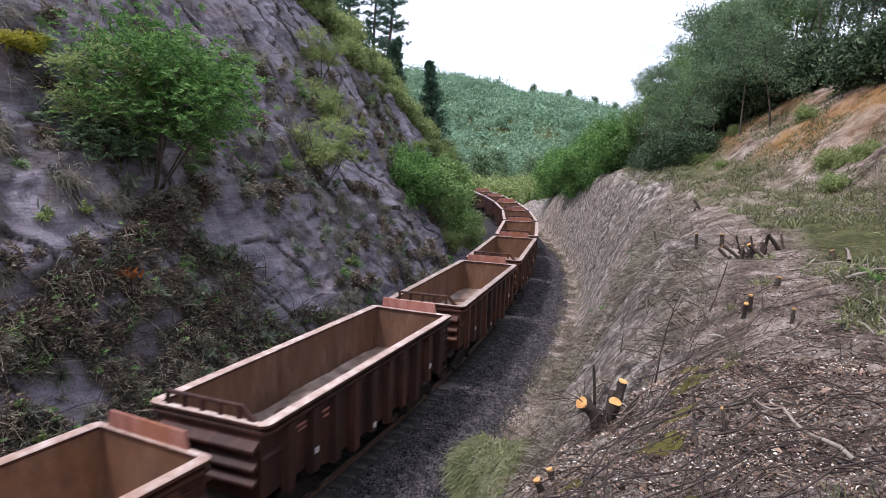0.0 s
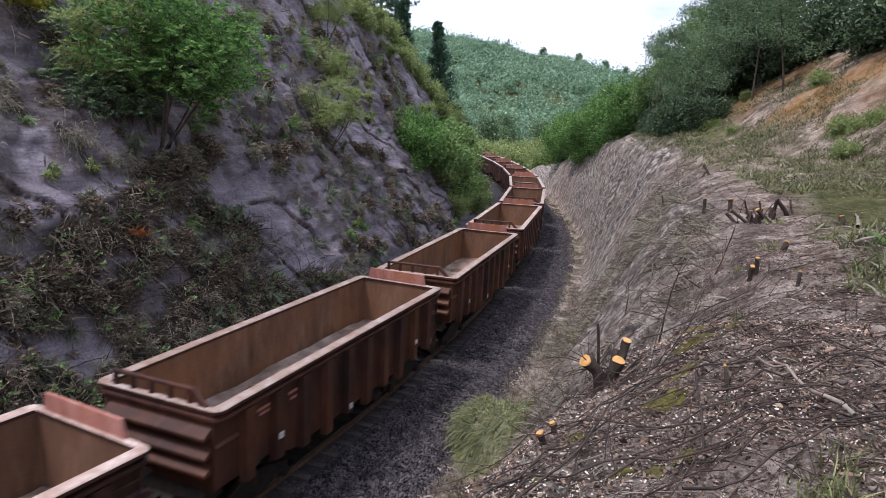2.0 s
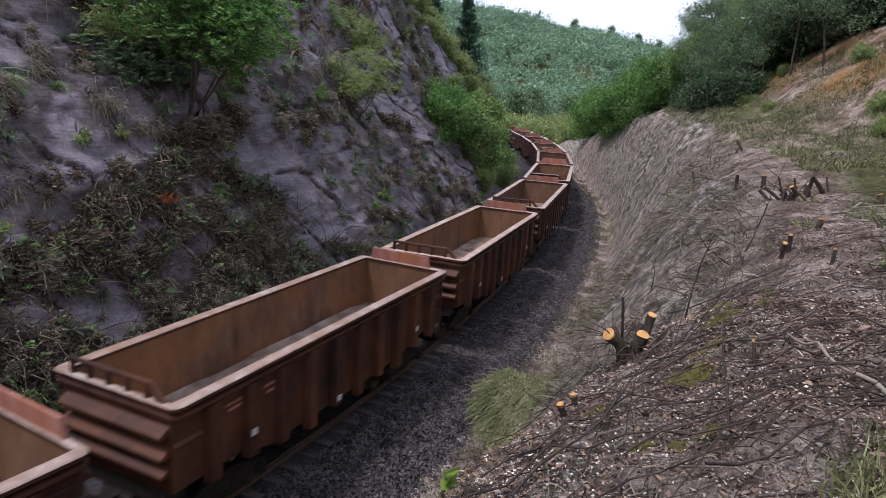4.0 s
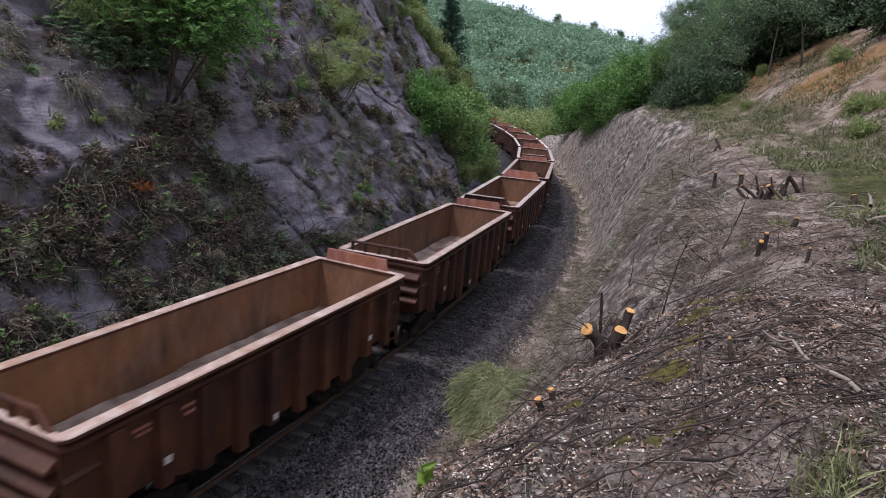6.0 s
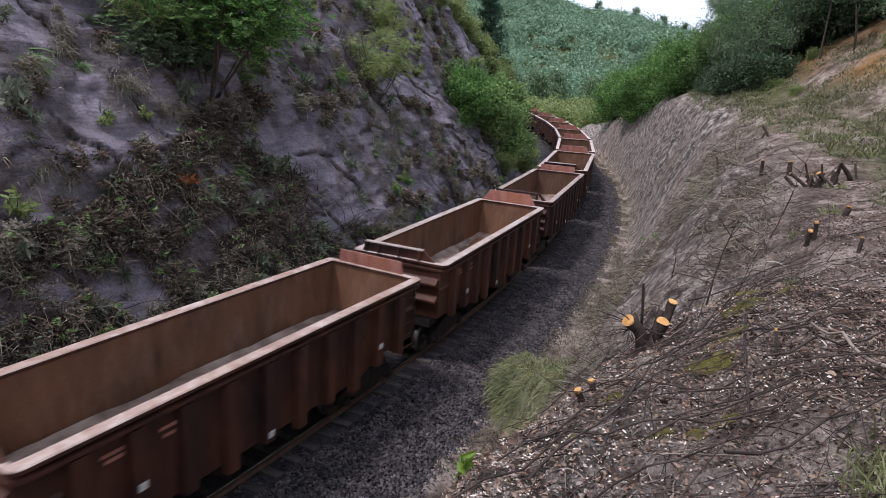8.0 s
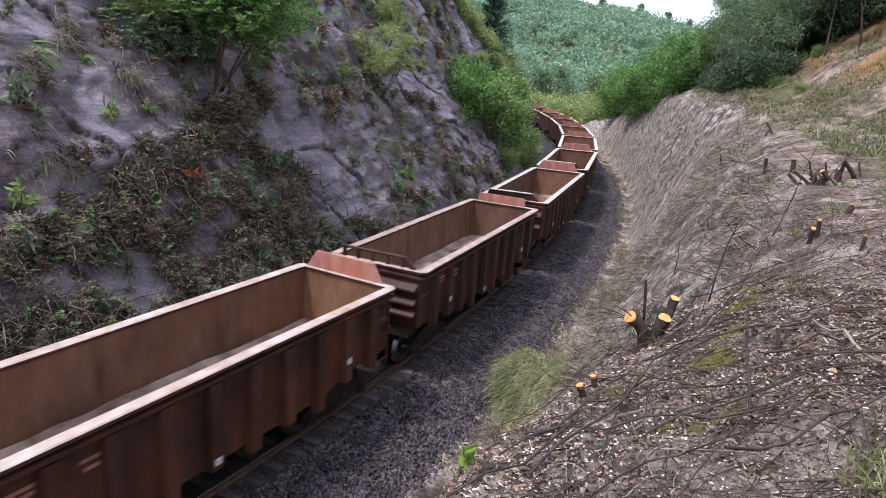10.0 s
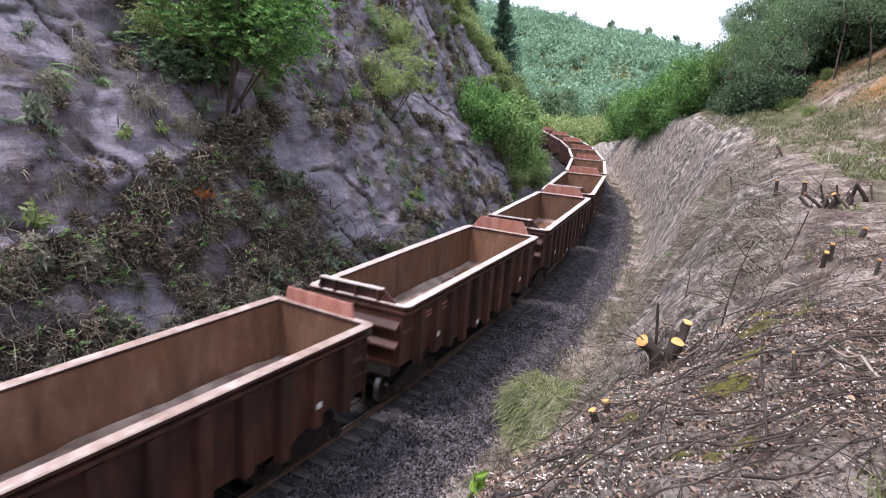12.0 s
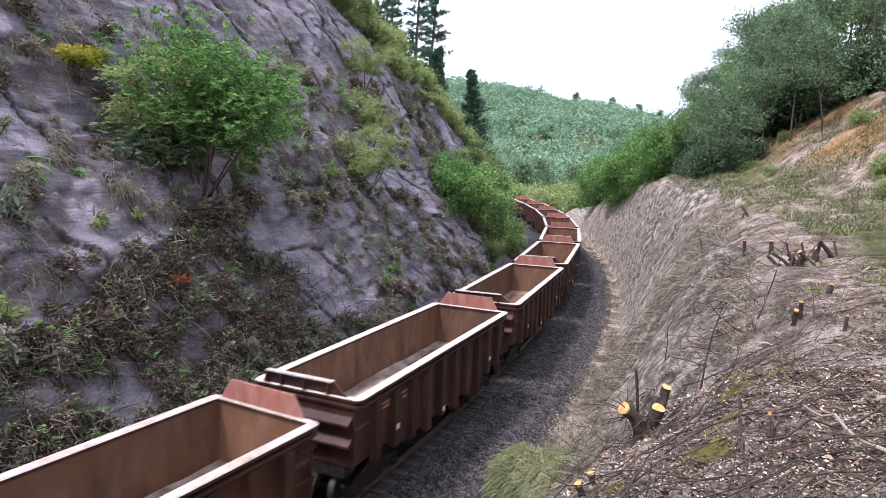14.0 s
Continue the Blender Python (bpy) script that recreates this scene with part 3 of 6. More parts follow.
# ---------------------------------------------------------------- ground: one sheet to the horizon
def build_ground():
    radii = np.concatenate([[0.02, 0.3, 0.7, 1.0, 1.25], np.geomspace(1.5, 60, 430), np.geomspace(60.5, 3500, 120)])
    view = np.arange(-46, 46.01, 0.22)
    rest = np.concatenate([np.arange(48, 312, 4.0)])
    ang = np.radians(np.concatenate([view, rest]))
    R, A = np.meshgrid(radii, ang, indexing="ij")
    X, Y = R * np.sin(A), R * np.cos(A)
    Z = ground_z(X, Y)
    nr, na = R.shape
    i, j = np.meshgrid(np.arange(nr - 1), np.arange(na), indexing="ij")
    k = (j + 1) % na
    f = np.stack([i * na + j, (i + 1) * na + j, (i + 1) * na + k, i * na + k], -1).reshape(-1, 4)[:, ::-1]
    me = mesh_of("ground", np.stack([X, Y, Z], -1), f, M_GROUND, smooth=True)
    s, off = line_place(X, Y)
    r = R.ravel()
    n1 = fbm(X.ravel() / 3, Y.ravel() / 3, seed=81, octaves=3)
    foot = slope_foot(s)
    up = off - foot
    shelf = ramp(off - grass_edge(s) - 0.5 * n1, -0.3, 1.0) * (1 - ramp(up, 0.4, 1.8)) * ramp(s, -22, -13)
    grass = np.clip(shelf * (0.75 + 0.5 * n1), 0, 1)
    ochre = ramp(up, 0.6, 2.0) * (1 - ramp(up, 6.5, 9)) * np.clip(0.65 + 0.9 * n1, 0, 1)
    pale = (0.45 * ramp(off, 2.6, 3.4) + 0.55 * ramp(off, 4.0, 4.8)) * (1 - ramp(off, 7.5, 9.5)) * np.clip(0.85 + 0.5 * n1, 0, 1)
    grass = np.maximum(grass, np.maximum(ramp(r, 85, 110), ramp(-off, 6, 9)))
    grass = np.maximum(grass, 0.25 * ramp(n1, -0.2, 0.4) * ramp(off, 3.1, 3.7) * (1 - ramp(off, 4.0, 4.8)) * ramp(s, -4, 10))
    col = np.stack([grass, ochre * (1 - ramp(r, 85, 110)), pale * (1 - ramp(r, 85, 110)), np.ones_like(grass)], -1)
    att = me.attributes.new("zone", "FLOAT_COLOR", "POINT")
    att.data.foreach_set("color", col.astype(np.float32).ravel())
    tagged(new("ground", me), "eroded soil cutting bank with litter-strewn shelf, valley beyond", "ground", kind="structure")


def build_rock_face():
    s = np.concatenate([np.arange(-48, -19, 0.3), np.arange(-19, 12, 0.062), np.arange(12, 45, 0.14), np.arange(45, 78, 0.5)])
    q = np.linspace(0, 1, 260)
    S, Q = np.meshgrid(s, q, indexing="ij")
    top = (left_top(S) + 0.5 + 0.6 * fbm(S / 4, 1.7, seed=91, octaves=3)) * math.hypot(1, WALL_LEAN)
    V = np.maximum(top, 0.3) * Q
    P, N = rock_place(S, V)
    back = ramp(Q, 0.93, 1.0) * np.minimum(1.2, top * 0.08)
    P = P - N * back[..., None] * 1.0
    n, m = S.shape
    i, j = np.meshgrid(np.arange(n - 1), np.arange(m - 1), indexing="ij")
    f = np.stack([i * m + j, (i + 1) * m + j, (i + 1) * m + j + 1, i * m + j + 1], -1).reshape(-1, 4)[:, ::-1]
    me = mesh_of("rock_face", P, f, M_ROCK)
    dirt_shade = litter_mat(S, V)
    # Cracks darkened by dirt and by their own shade, put into the colour.
    for w, off, live, wide, deep in cracks(S, V):
        dirt_shade = np.maximum(dirt_shade, live * (1 - ramp(off, wide * 0.5, wide * 2.2)) * 0.95)
    att = me.attributes.new("humus_shade", "FLOAT", "POINT")
    att.data.foreach_set("value", dirt_shade.astype(np.float32).ravel())
    tagged(new("rock_face", me), "dark grey-purple slate cutting face, cracked and weathered", "rock face", kind="structure")


# ---------------------------------------------------------------- railway
def stone_shapes(count):
    shapes = []
    for _ in range(count):
        bm = bmesh.new()
        bmesh.ops.create_icosphere(bm, subdivisions=1, radius=1)
        for v in bm.verts:
            v.co *= random.uniform(0.7, 1.25)
        bmesh.ops.triangulate(bm, faces=bm.faces)
        bm.verts.ensure_lookup_table()
        shapes.append((np.array([v.co[:] for v in bm.verts]), np.array([[v.index for v in f.verts] for f in bm.faces])))
        bm.free()
    return shapes


def bed_z(off):
    return np.interp(np.abs(off), [0, 1.15, 1.5, 3.0, 3.5], [-0.17, -0.17, -0.2, -0.42, -0.62])


def build_ballast():
    s = np.arange(-45, 90, 0.4)
    o = np.concatenate([np.linspace(-3.3, 3.5, 46)])
    S, O = np.meshgrid(s, o, indexing="ij")
    x, y, _ = along(S, O)
    z = bed_z(O) + 0.03 * fbm(x / 0.35, y / 0.35, seed=101, octaves=2)
    n, m = S.shape
    i, j = np.meshgrid(np.arange(n - 1), np.arange(m - 1), indexing="ij")
    f = np.stack([i * m + j, (i + 1) * m + j, (i + 1) * m + j + 1, i * m + j + 1], -1).reshape(-1, 4)[:, ::-1]
    bed = tagged(new("ballast", mesh_of("ballast", np.stack([x, y, z], -1), f, M_BALLAST_BED, True)), "dark crushed-stone ballast bed beside the track", "ballast", kind="structure")
    shapes = stone_shapes(12)
    V, F, base = [], [], 0
    for lo, hi, num, size in ((-20, -4, 27000, 0.036), (-4, 12, 16000, 0.046), (12, 34, 9000, 0.066)):
        ss, oo = rng.uniform(lo, hi, num), rng.uniform(0.6, 3.55, num)
        px, py, _ = along(ss, oo)
        pz = bed_z(oo) + np.where(oo < 1.1, -0.03, 0.028)
        which = rng.integers(0, len(shapes), num)
        for w, (sv, sf) in enumerate(shapes):
            idx = np.where(which == w)[0]
            a = rng.uniform(0, 2 * np.pi, len(idx))
            sc = size * rng.uniform(0.55, 1.45, (len(idx), 3)) * rng.uniform(0.7, 1.3, (len(idx), 1))
            q = sv[None] * sc[:, None]
            rx = q[..., 0] * np.cos(a)[:, None] - q[..., 1] * np.sin(a)[:, None]
            ry = q[..., 0] * np.sin(a)[:, None] + q[..., 1] * np.cos(a)[:, None]
            v = np.stack([rx + px[idx, None], ry + py[idx, None], q[..., 2] * 0.8 + pz[idx, None]], -1)
            V.append(v.reshape(-1, 3))
            F.append((sf[None] + base + (np.arange(len(idx)) * len(sv))[:, None, None]).reshape(-1, 3))
            base += len(idx) * len(sv)
    stones = child("gravel", mesh_of("gravel", np.concatenate(V), np.concatenate(F), M_BALLAST), bed)
    stones["kind"] = "stuff"


def build_track():
    track = thing("railway_track", "single metre-gauge track with weathered sleepers on ballast", "railway track", kind="structure")
    s = np.arange(-60, 100, 1.0)
    prof = np.array([(-0.06, -0.15), (0.06, -0.15), (0.06, -0.13), (0.012, -0.11), (0.012, -0.04), (0.033, -0.03), (0.033, 0.0), (-0.033, 0.0), (-0.033, -0.03), (-0.012, -0.04), (-0.012, -0.11), (-0.06, -0.13)])
    for side in (-0.535, 0.535):
        x, y, th = along(s[:, None], side + prof[None, :, 0])
        v = np.stack([x, y, np.broadcast_to(prof[None, :, 1], x.shape)], -1).reshape(-1, 3)
        n, m = len(s), len(prof)
        i, j = np.meshgrid(np.arange(n - 1), np.arange(m), indexing="ij")
        k = (j + 1) % m
        f = np.stack([i * m + j, (i + 1) * m + j, (i + 1) * m + k, i * m + k], -1).reshape(-1, 4)
        child("rail", mesh_of("rail", v, f, [M_RAIL, M_RAILTOP], index=np.where(j.ravel() == 6, 1, 0)), track)
    bm = bmesh.new()
    box(bm, -0.11, 0.11, -1.02, 1.02, -0.30, -0.145, 0.015)
    me = bpy.data.meshes.new("sleeper")
    bm.to_mesh(me)
    bm.free()
    me.materials.append(M_SLEEPER)
    for k in range(200):
        sk = -32 + k * 0.56
        x, y, th = along(sk)
        child("sleeper", me, track, m=pose(float(x), float(y), random.uniform(-0.01, 0.012), 0, 0, math.degrees(th) + random.uniform(-1.2, 1.2)))


# ---------------------------------------------------------------- ore wagons
CAR_L, CAR_W, CAR_PITCH, RIM_Z, FLOOR_Z = 9.52, 2.80, 10.697, 2.78, 1.36


def rim_ring(length, width, r, n=5):
    pts = []
    for cx, cy, a0 in ((1, 1, 0), (-1, 1, 90), (-1, -1, 180), (1, -1, 270)):
        for i in range(n + 1):
            a = radians(a0 + 90 * i / n)
            pts.append((cx * (length / 2 - r) + r * math.cos(a), cy * (width / 2 - r) + r * math.sin(a)))
    return pts


def build_wagon(kind):
    """kind 0: open railing at the near end and a low plate at the far end; kind 1: solid chamfered end plates."""
    wagon = thing("ore_wagon", "empty rust-red ore gondola wagon with ribbed sides" if kind == 0 else "empty rust-red ore gondola wagon with chamfered end plates", "railway wagon", "ore train wagons")
    L, W, Z = CAR_L, CAR_W, RIM_Z
    hx, hy = L / 2 - 0.06, W / 2 - 0.17
    sheet = 0.05
    low, high = 1.02, 1.28
    outline = [(-hx, high), (-hx + 1.5, high), (-hx + 2.2, low), (hx - 2.2, low), (hx - 1.5, high), (hx, high), (hx, Z - 0.02), (-hx, Z - 0.02)]
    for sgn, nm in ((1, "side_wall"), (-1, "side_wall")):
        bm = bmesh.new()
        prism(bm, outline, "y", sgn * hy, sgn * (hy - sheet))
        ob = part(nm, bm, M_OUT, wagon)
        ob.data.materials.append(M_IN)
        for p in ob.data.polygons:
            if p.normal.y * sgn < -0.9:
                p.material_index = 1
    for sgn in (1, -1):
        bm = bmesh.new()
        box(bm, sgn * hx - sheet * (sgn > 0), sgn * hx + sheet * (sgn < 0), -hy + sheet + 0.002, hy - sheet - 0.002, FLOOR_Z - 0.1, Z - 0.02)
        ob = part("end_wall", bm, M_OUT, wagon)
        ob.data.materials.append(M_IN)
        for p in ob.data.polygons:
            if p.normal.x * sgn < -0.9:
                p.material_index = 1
    # flat floor
    bm = bmesh.new()
    box(bm, -hx + 0.055, hx - 0.055, -hy + sheet + 0.003, hy - sheet - 0.003, FLOOR_Z - 0.06, FLOOR_Z)
    part("floor_plate", bm, M_IN, wagon)
    # rim: a rounded top chord round the box
    outer, inner = rim_ring(L, W, 0.17), rim_ring(L - 0.28, W - 0.46, 0.05)
    n = len(outer)
    bm = bmesh.new()
    rows = [[bm.verts.new((x, y, z)) for x, y in ring] for ring, z in ((outer, Z - 0.075), (outer, Z - 0.018), (rim_ring(L - 0.04, W - 0.04, 0.15), Z), (rim_ring(L - 0.24, W - 0.42, 0.06), Z), (inner, Z - 0.018), (inner, Z - 0.075))]
    for a, b in zip(rows, rows[1:] + rows[:1]):
        for i in range(n):
            bm.faces.new((a[i], a[(i + 1) % n], b[(i + 1) % n], b[i]))
    bmesh.ops.recalc_face_normals(bm, faces=bm.faces)
    rim = part("top_rim", bm, M_RIM if kind else M_RIM_RED, wagon, "scuffed top rim paled by painted sky sheen" if kind else "scuffed rust-red top rim with painted sky sheen")
    rim.data.materials.append(M_OUT)
    # Only upward faces keep the colour that holds the sky's reflection.
    for p in rim.data.polygons:
        if p.normal.z < 0.35:
            p.material_index = 1
    # a second lip below the rim
    ring = rim_ring(L - 0.03, W - 0.03, 0.16)
    ring2 = rim_ring(L - 0.15, W - 0.34, 0.1)
    bm = bmesh.new()
    rows = [[bm.verts.new((x, y, z)) for x, y in r] for r, z in ((ring, Z - 0.215), (ring, Z - 0.16), (ring2, Z - 0.13), (ring2, Z - 0.245))]
    for a, b in zip(rows, rows[1:] + rows[:1]):
        for i in range(n):
            bm.faces.new((a[i], a[(i + 1) % n], b[(i + 1) % n], b[i]))
    bmesh.ops.recalc_face_normals(bm, faces=bm.faces)
    part("lip", bm, M_OUT, wagon)
    # side stakes
    xs = [-hx + 0.78 + i * (2 * hx - 1.56) / 9 for i in range(10)]
    for sgn in (1, -1):
        for i, x in enumerate(xs):
            over = abs(x) > hx - 1.9
            bottom = (high - 0.13) if over else (low - (0.14 if i % 2 else 0.02))
            bm = bmesh.new()
            prism(bm, [(x - 0.15, sgn * hy), (x - 0.115, sgn * (hy + 0.15)), (x + 0.115, sgn * (hy + 0.15)), (x + 0.15, sgn * hy)], "z", bottom, Z - 0.246)
            part("stake", bm, M_OUT, wagon)
        for e in (-1, 1):      # short ribs on the corner panels
            bm = bmesh.new()
            x0, x1 = sorted((e * (hx - 0.02), e * (hx - 0.6)))
            prism(bm, [(sgn * hy, 2.12), (sgn * (hy + 0.05), 2.07), (sgn * hy, 2.04)], "x", x0, x1)
            part("corner_rib", bm, M_OUT, wagon)
    # end ribs
    for e in (-1, 1):
        for z in ((2.28, 1.92, 1.62) if kind == 0 else (2.22, 1.76)):
            bm = bmesh.new()
            prism(bm, [(e * hx, z + 0.14), (e * (hx + 0.17), z + 0.02), (e * (hx + 0.17), z - 0.03), (e * hx, z - 0.02)], "y", -hy + 0.05, hy - 0.12)
            part("end_rib", bm, M_OUT, wagon)
    # end plates above the rim
    zt = Z
    bm = bmesh.new()
    if kind == 0:
        box(bm, -hx - 0.02, -hx + 0.06, -0.78, 1.0, zt + 0.22, zt + 0.29, 0.012)
        part("railing", bm, M_OUT, wagon)
        for y in (-0.72, -0.30, 0.12, 0.54, 0.94):
            bm = bmesh.new()
            box(bm, -hx - 0.01, -hx + 0.05, y - 0.04, y + 0.04, zt + 0.002, zt + 0.218)
            part("railing_post", bm, M_OUT, wagon)
        bm = bmesh.new()
        prism(bm, [(-0.78, zt + 0.29), (-0.83, zt + 0.28), (-1.1, zt + 0.004), (-0.95, zt + 0.004), (-0.785, zt + 0.2)], "x", -hx - 0.02, -hx + 0.06)
        part("railing_brace", bm, M_OUT, wagon)
        bm = bmesh.new()
        prism(bm, [(-0.86, zt + 0.004), (1.02, zt + 0.004), (0.98, zt + 0.30), (-0.80, zt + 0.30)], "x", hx - 0.03, hx + 0.03)
        part("end_plate", bm, M_PLATE, wagon, "orange-stained low end plate")
    else:
        bm = bmesh.new()
        prism(bm, [(-1.05, zt + 0.004), (1.1, zt + 0.004), (1.0, zt + 0.27), (-0.72, zt + 0.27)], "x", -hx - 0.03, -hx + 0.02)
        part("end_plate", bm, M_OUT, wagon)
        for y in (-0.6, 0.0, 0.6, 0.98):
            bm = bmesh.new()
            box(bm, -hx - 0.09, -hx - 0.032, y - 0.03, y + 0.03, zt + 0.01, zt + 0.25)
            part("plate_stiffener", bm, M_OUT, wagon)
        bm = bmesh.new()
        box(bm, -hx - 0.1, -hx + 0.03, -0.72, 1.0, zt + 0.272, zt + 0.30)
        part("plate_cap", bm, M_RIM, wagon)
        bm = bmesh.new()
        prism(bm, [(-1.0, zt + 0.004), (1.15, zt + 0.004), (0.86, zt + 0.42), (-0.76, zt + 0.42)], "x", hx - 0.02, hx + 0.03)
        part("end_plate", bm, M_PLATE, wagon, "faded pink-red chamfered end plate")
    # ladder at the far end of the right-hand side
    for x in (hx - 0.62, hx - 0.16):
        bm = bmesh.new()
        box(bm, x - 0.02, x + 0.02, -hy - 0.10, -hy - 0.06, 1.02, 2.5)
        part("ladder_rail", bm, M_OUT, wagon)
    for i in range(5):
        bm = bmesh.new()
        box(bm, hx - 0.60, hx - 0.18, -hy - 0.095, -hy - 0.065, 1.14 + i * 0.3, 1.17 + i * 0.3)
        part("ladder_rung", bm, M_OUT, wagon)
    # reflector plates
    for x, z in ((xs[1], 1.62), (xs[4], 1.16), (xs[8], 1.62)):
        bm = bmesh.new()
        box(bm, x - 0.07, x + 0.07, -hy - 0.168, -hy - 0.153, z - 0.06, z + 0.06)
        part("reflector", bm, M_WHITE, wagon, "small dirty white reflector")
    # stencilled lettering too worn to read
    for x, z, w in ((-hx + 1.35, 2.28, 0.42), (-hx + 1.35, 2.18, 0.30), (-hx + 2.25, 2.25, 0.34), (-hx + 2.25, 2.12, 0.22)):
        bm = bmesh.new()
        box(bm, x - w / 2, x + w / 2, -hy - 0.006, -hy - 0.001, z - 0.028, z + 0.028)
        part("worn_lettering", bm, M_PLATE, wagon)
    # ore dust left on the floor
    rr = random.Random(5 + kind)
    bm = bmesh.new()
    nx_, ny_ = 60, 18
    grid = []
    for i in range(nx_ + 1):
        row = []
        for j in range(ny_ + 1):
            x = -hx + 0.07 + (2 * hx - 0.14) * i / nx_
            y = -hy + 0.07 + (2 * hy - 0.14) * j / ny_
            base = FLOOR_Z
            edge = max(abs(x) / hx, abs(y) / hy) ** 6
            h = 0.055 * float(fbm(x * 0.9, y * 1.3, 4.0 + kind, seed=120, octaves=3)) + 0.10 * edge + 0.02
            row.append(bm.verts.new((x, y, base + h)))
        grid.append(row)
    for i in range(nx_):
        for j in range(ny_):
            bm.faces.new((grid[i][j], grid[i + 1][j], grid[i + 1][j + 1], grid[i][j + 1]))
    part("ore_dust", bm, M_RESIDUE, wagon, "pale damp ore dust on the wagon floor", True)
    # underframe, couplers
    bm = bmesh.new()
    box(bm, -hx - 0.1, hx + 0.1, -0.32, 0.32, 0.74, 0.95, 0.02)
    part("centre_sill", bm, M_UNDER, wagon)
    for e in (-1, 1):
        bm = bmesh.new()
        prism(bm, [(e * (hx + 0.1), -0.12), (e * (hx + 0.42), -0.12), (e * (hx + 0.66), -0.17), (e * (hx + 0.66), 0.03), (e * (hx + 0.5), 0.16), (e * (hx + 0.1), 0.12)], "z", 0.72, 0.98)
        part("coupler", bm, M_UNDER, wagon)
        pts = [(e * (hx + 0.05), -0.35, 0.95), (e * (hx + 0.28), -0.38, 0.72), (e * (hx + 0.45), -0.3, 0.55), (e * (hx + 0.62), -0.2, 0.60)]
        t = np.linspace(0, 1, 10)
        pp = np.stack([np.interp(t, np.linspace(0, 1, 4), [p[k] for p in pts]) for k in range(3)], 1)
        v, f = tube_arrays(pp, 0.028, 6)
        child("brake_hose", mesh_of("brake_hose", v, f, M_UNDER, True), wagon)
        bm = bmesh.new()
        prism(bm, [(e * (hx - 0.02), 1.38), (e * (hx - 0.02), 0.96), (e * (hx - 0.5), 0.96)], "y", -hy + 0.25, hy - 0.25)
        part("end_sill", bm, M_UNDER, wagon)
    # bogies
    for e in (-1, 1):
        bx = e * (hx - 1.45)
        bogie = thing("bogie", "", "")
        bogie.parent = wagon
        bogie.matrix_basis = pose(bx, 0, 0)
        for sgn in (-1, 1):
            bm = bmesh.new()
            prism(bm, [(-1.08, 0.36), (-1.08, 0.56), (-0.62, 0.68), (-0.3, 0.80), (0.3, 0.80), (0.62, 0.68), (1.08, 0.56), (1.08, 0.36), (0.62, 0.40), (0.3, 0.28), (-0.3, 0.28), (-0.62, 0.40)], "y", sgn * 0.76, sgn * 0.90)
            bmesh.ops.bevel(bm, geom=list(bm.edges), offset=0.015, segments=1, affect="EDGES")
            part("side_frame", bm, M_UNDER, bogie)
            for x in (-0.86, 0.86):
                bm = bmesh.new()
                bmesh.ops.create_cone(bm, cap_ends=True, segments=12, radius1=0.13, radius2=0.11, depth=0.12, matrix=pose(x, sgn * 0.95, 0.42, 90))
                part("axle_box", bm, M_UNDER, bogie)
        bm = bmesh.new()
        box(bm, -0.2, 0.2, -0.74, 0.74, 0.52, 0.74, 0.02)
        part("bolster", bm, M_UNDER, bogie)
        for x in (-0.86, 0.86):
            ws = wheelset()
            ws.parent = bogie
            ws.matrix_basis = pose(x, 0, 0.42)
            WHEELSETS.append((ws, x))
    return wagon


WHEELSETS = []
WHEEL_MESH = []


def wheelset():
    if not WHEEL_MESH:
        pr = [(-0.74, 0.07), (-0.575, 0.07), (-0.57, 0.16), (-0.555, 0.32), (-0.60, 0.36), (-0.60, 0.42), (-0.50, 0.425), (-0.475, 0.45), (-0.465, 0.45), (-0.465, 0.35), (-0.51, 0.32), (-0.51, 0.15), (-0.45, 0.09), (0, 0.085)]
        pr = pr + [(-y, r) for y, r in pr[-2::-1]]
        n, v, f, idx = 24, [], [], []
        for y, r in pr:
            for k in range(n):
                a = 2 * math.pi * k / n
                rad = r * (1.0 if k % 8 or not 0.1 < r < 0.3 else 0.82)
                v.append((rad * math.sin(a), y, rad * math.cos(a)))
        for i in range(len(pr) - 1):
            for k in range(n):
                f.append((i * n + k, i * n + (k + 1) % n, (i + 1) * n + (k + 1) % n, (i + 1) * n + k))
                idx.append(1 if min(pr[i][1], pr[i + 1][1]) > 0.4 else 0)
        WHEEL_MESH.append(mesh_of("wheelset", np.array(v), np.array(f), [M_WHEEL, M_TREAD], True, idx))
    return new("wheelset", WHEEL_MESH[0])


WAGONS = []      # (wagon, its number in the train)


def build_train():
    first = [build_wagon(0), build_wagon(1)]
    used = set()
    for k in range(-2, 17):
        kind = 1 if k >= 7 or k in (5,) else 0
        if kind not in used:
            used.add(kind)
            WAGONS.append((first[kind], k))
        else:
            WAGONS.append((copy_thing(first[kind], pose(0, 0, 0)), k))
        rust = {-1: 0.7, 0: 0.2, 1: 0.55, 2: 0.85, 3: 0.75, 4: 0.45, 5: 0.6, 6: 0.25, 8: 0.25}.get(k, 0.38)      # how far this wagon has rusted orange
        for o in WAGONS[-1][0].children:
            o.color = (rust, rust, rust, 1)


def travelled(t):
    return 6.052 * t - 0.0041 * t * t


def wagon_pose(k, t):
    s = -10.0 + k * CAR_PITCH - travelled(t)
    a, b = along(s - 3.2), along(s + 3.2)
    return pose((a[0] + b[0]) / 2, (a[1] + b[1]) / 2, 0, 0, 0, math.degrees(math.atan2(b[1] - a[1], b[0] - a[0])))


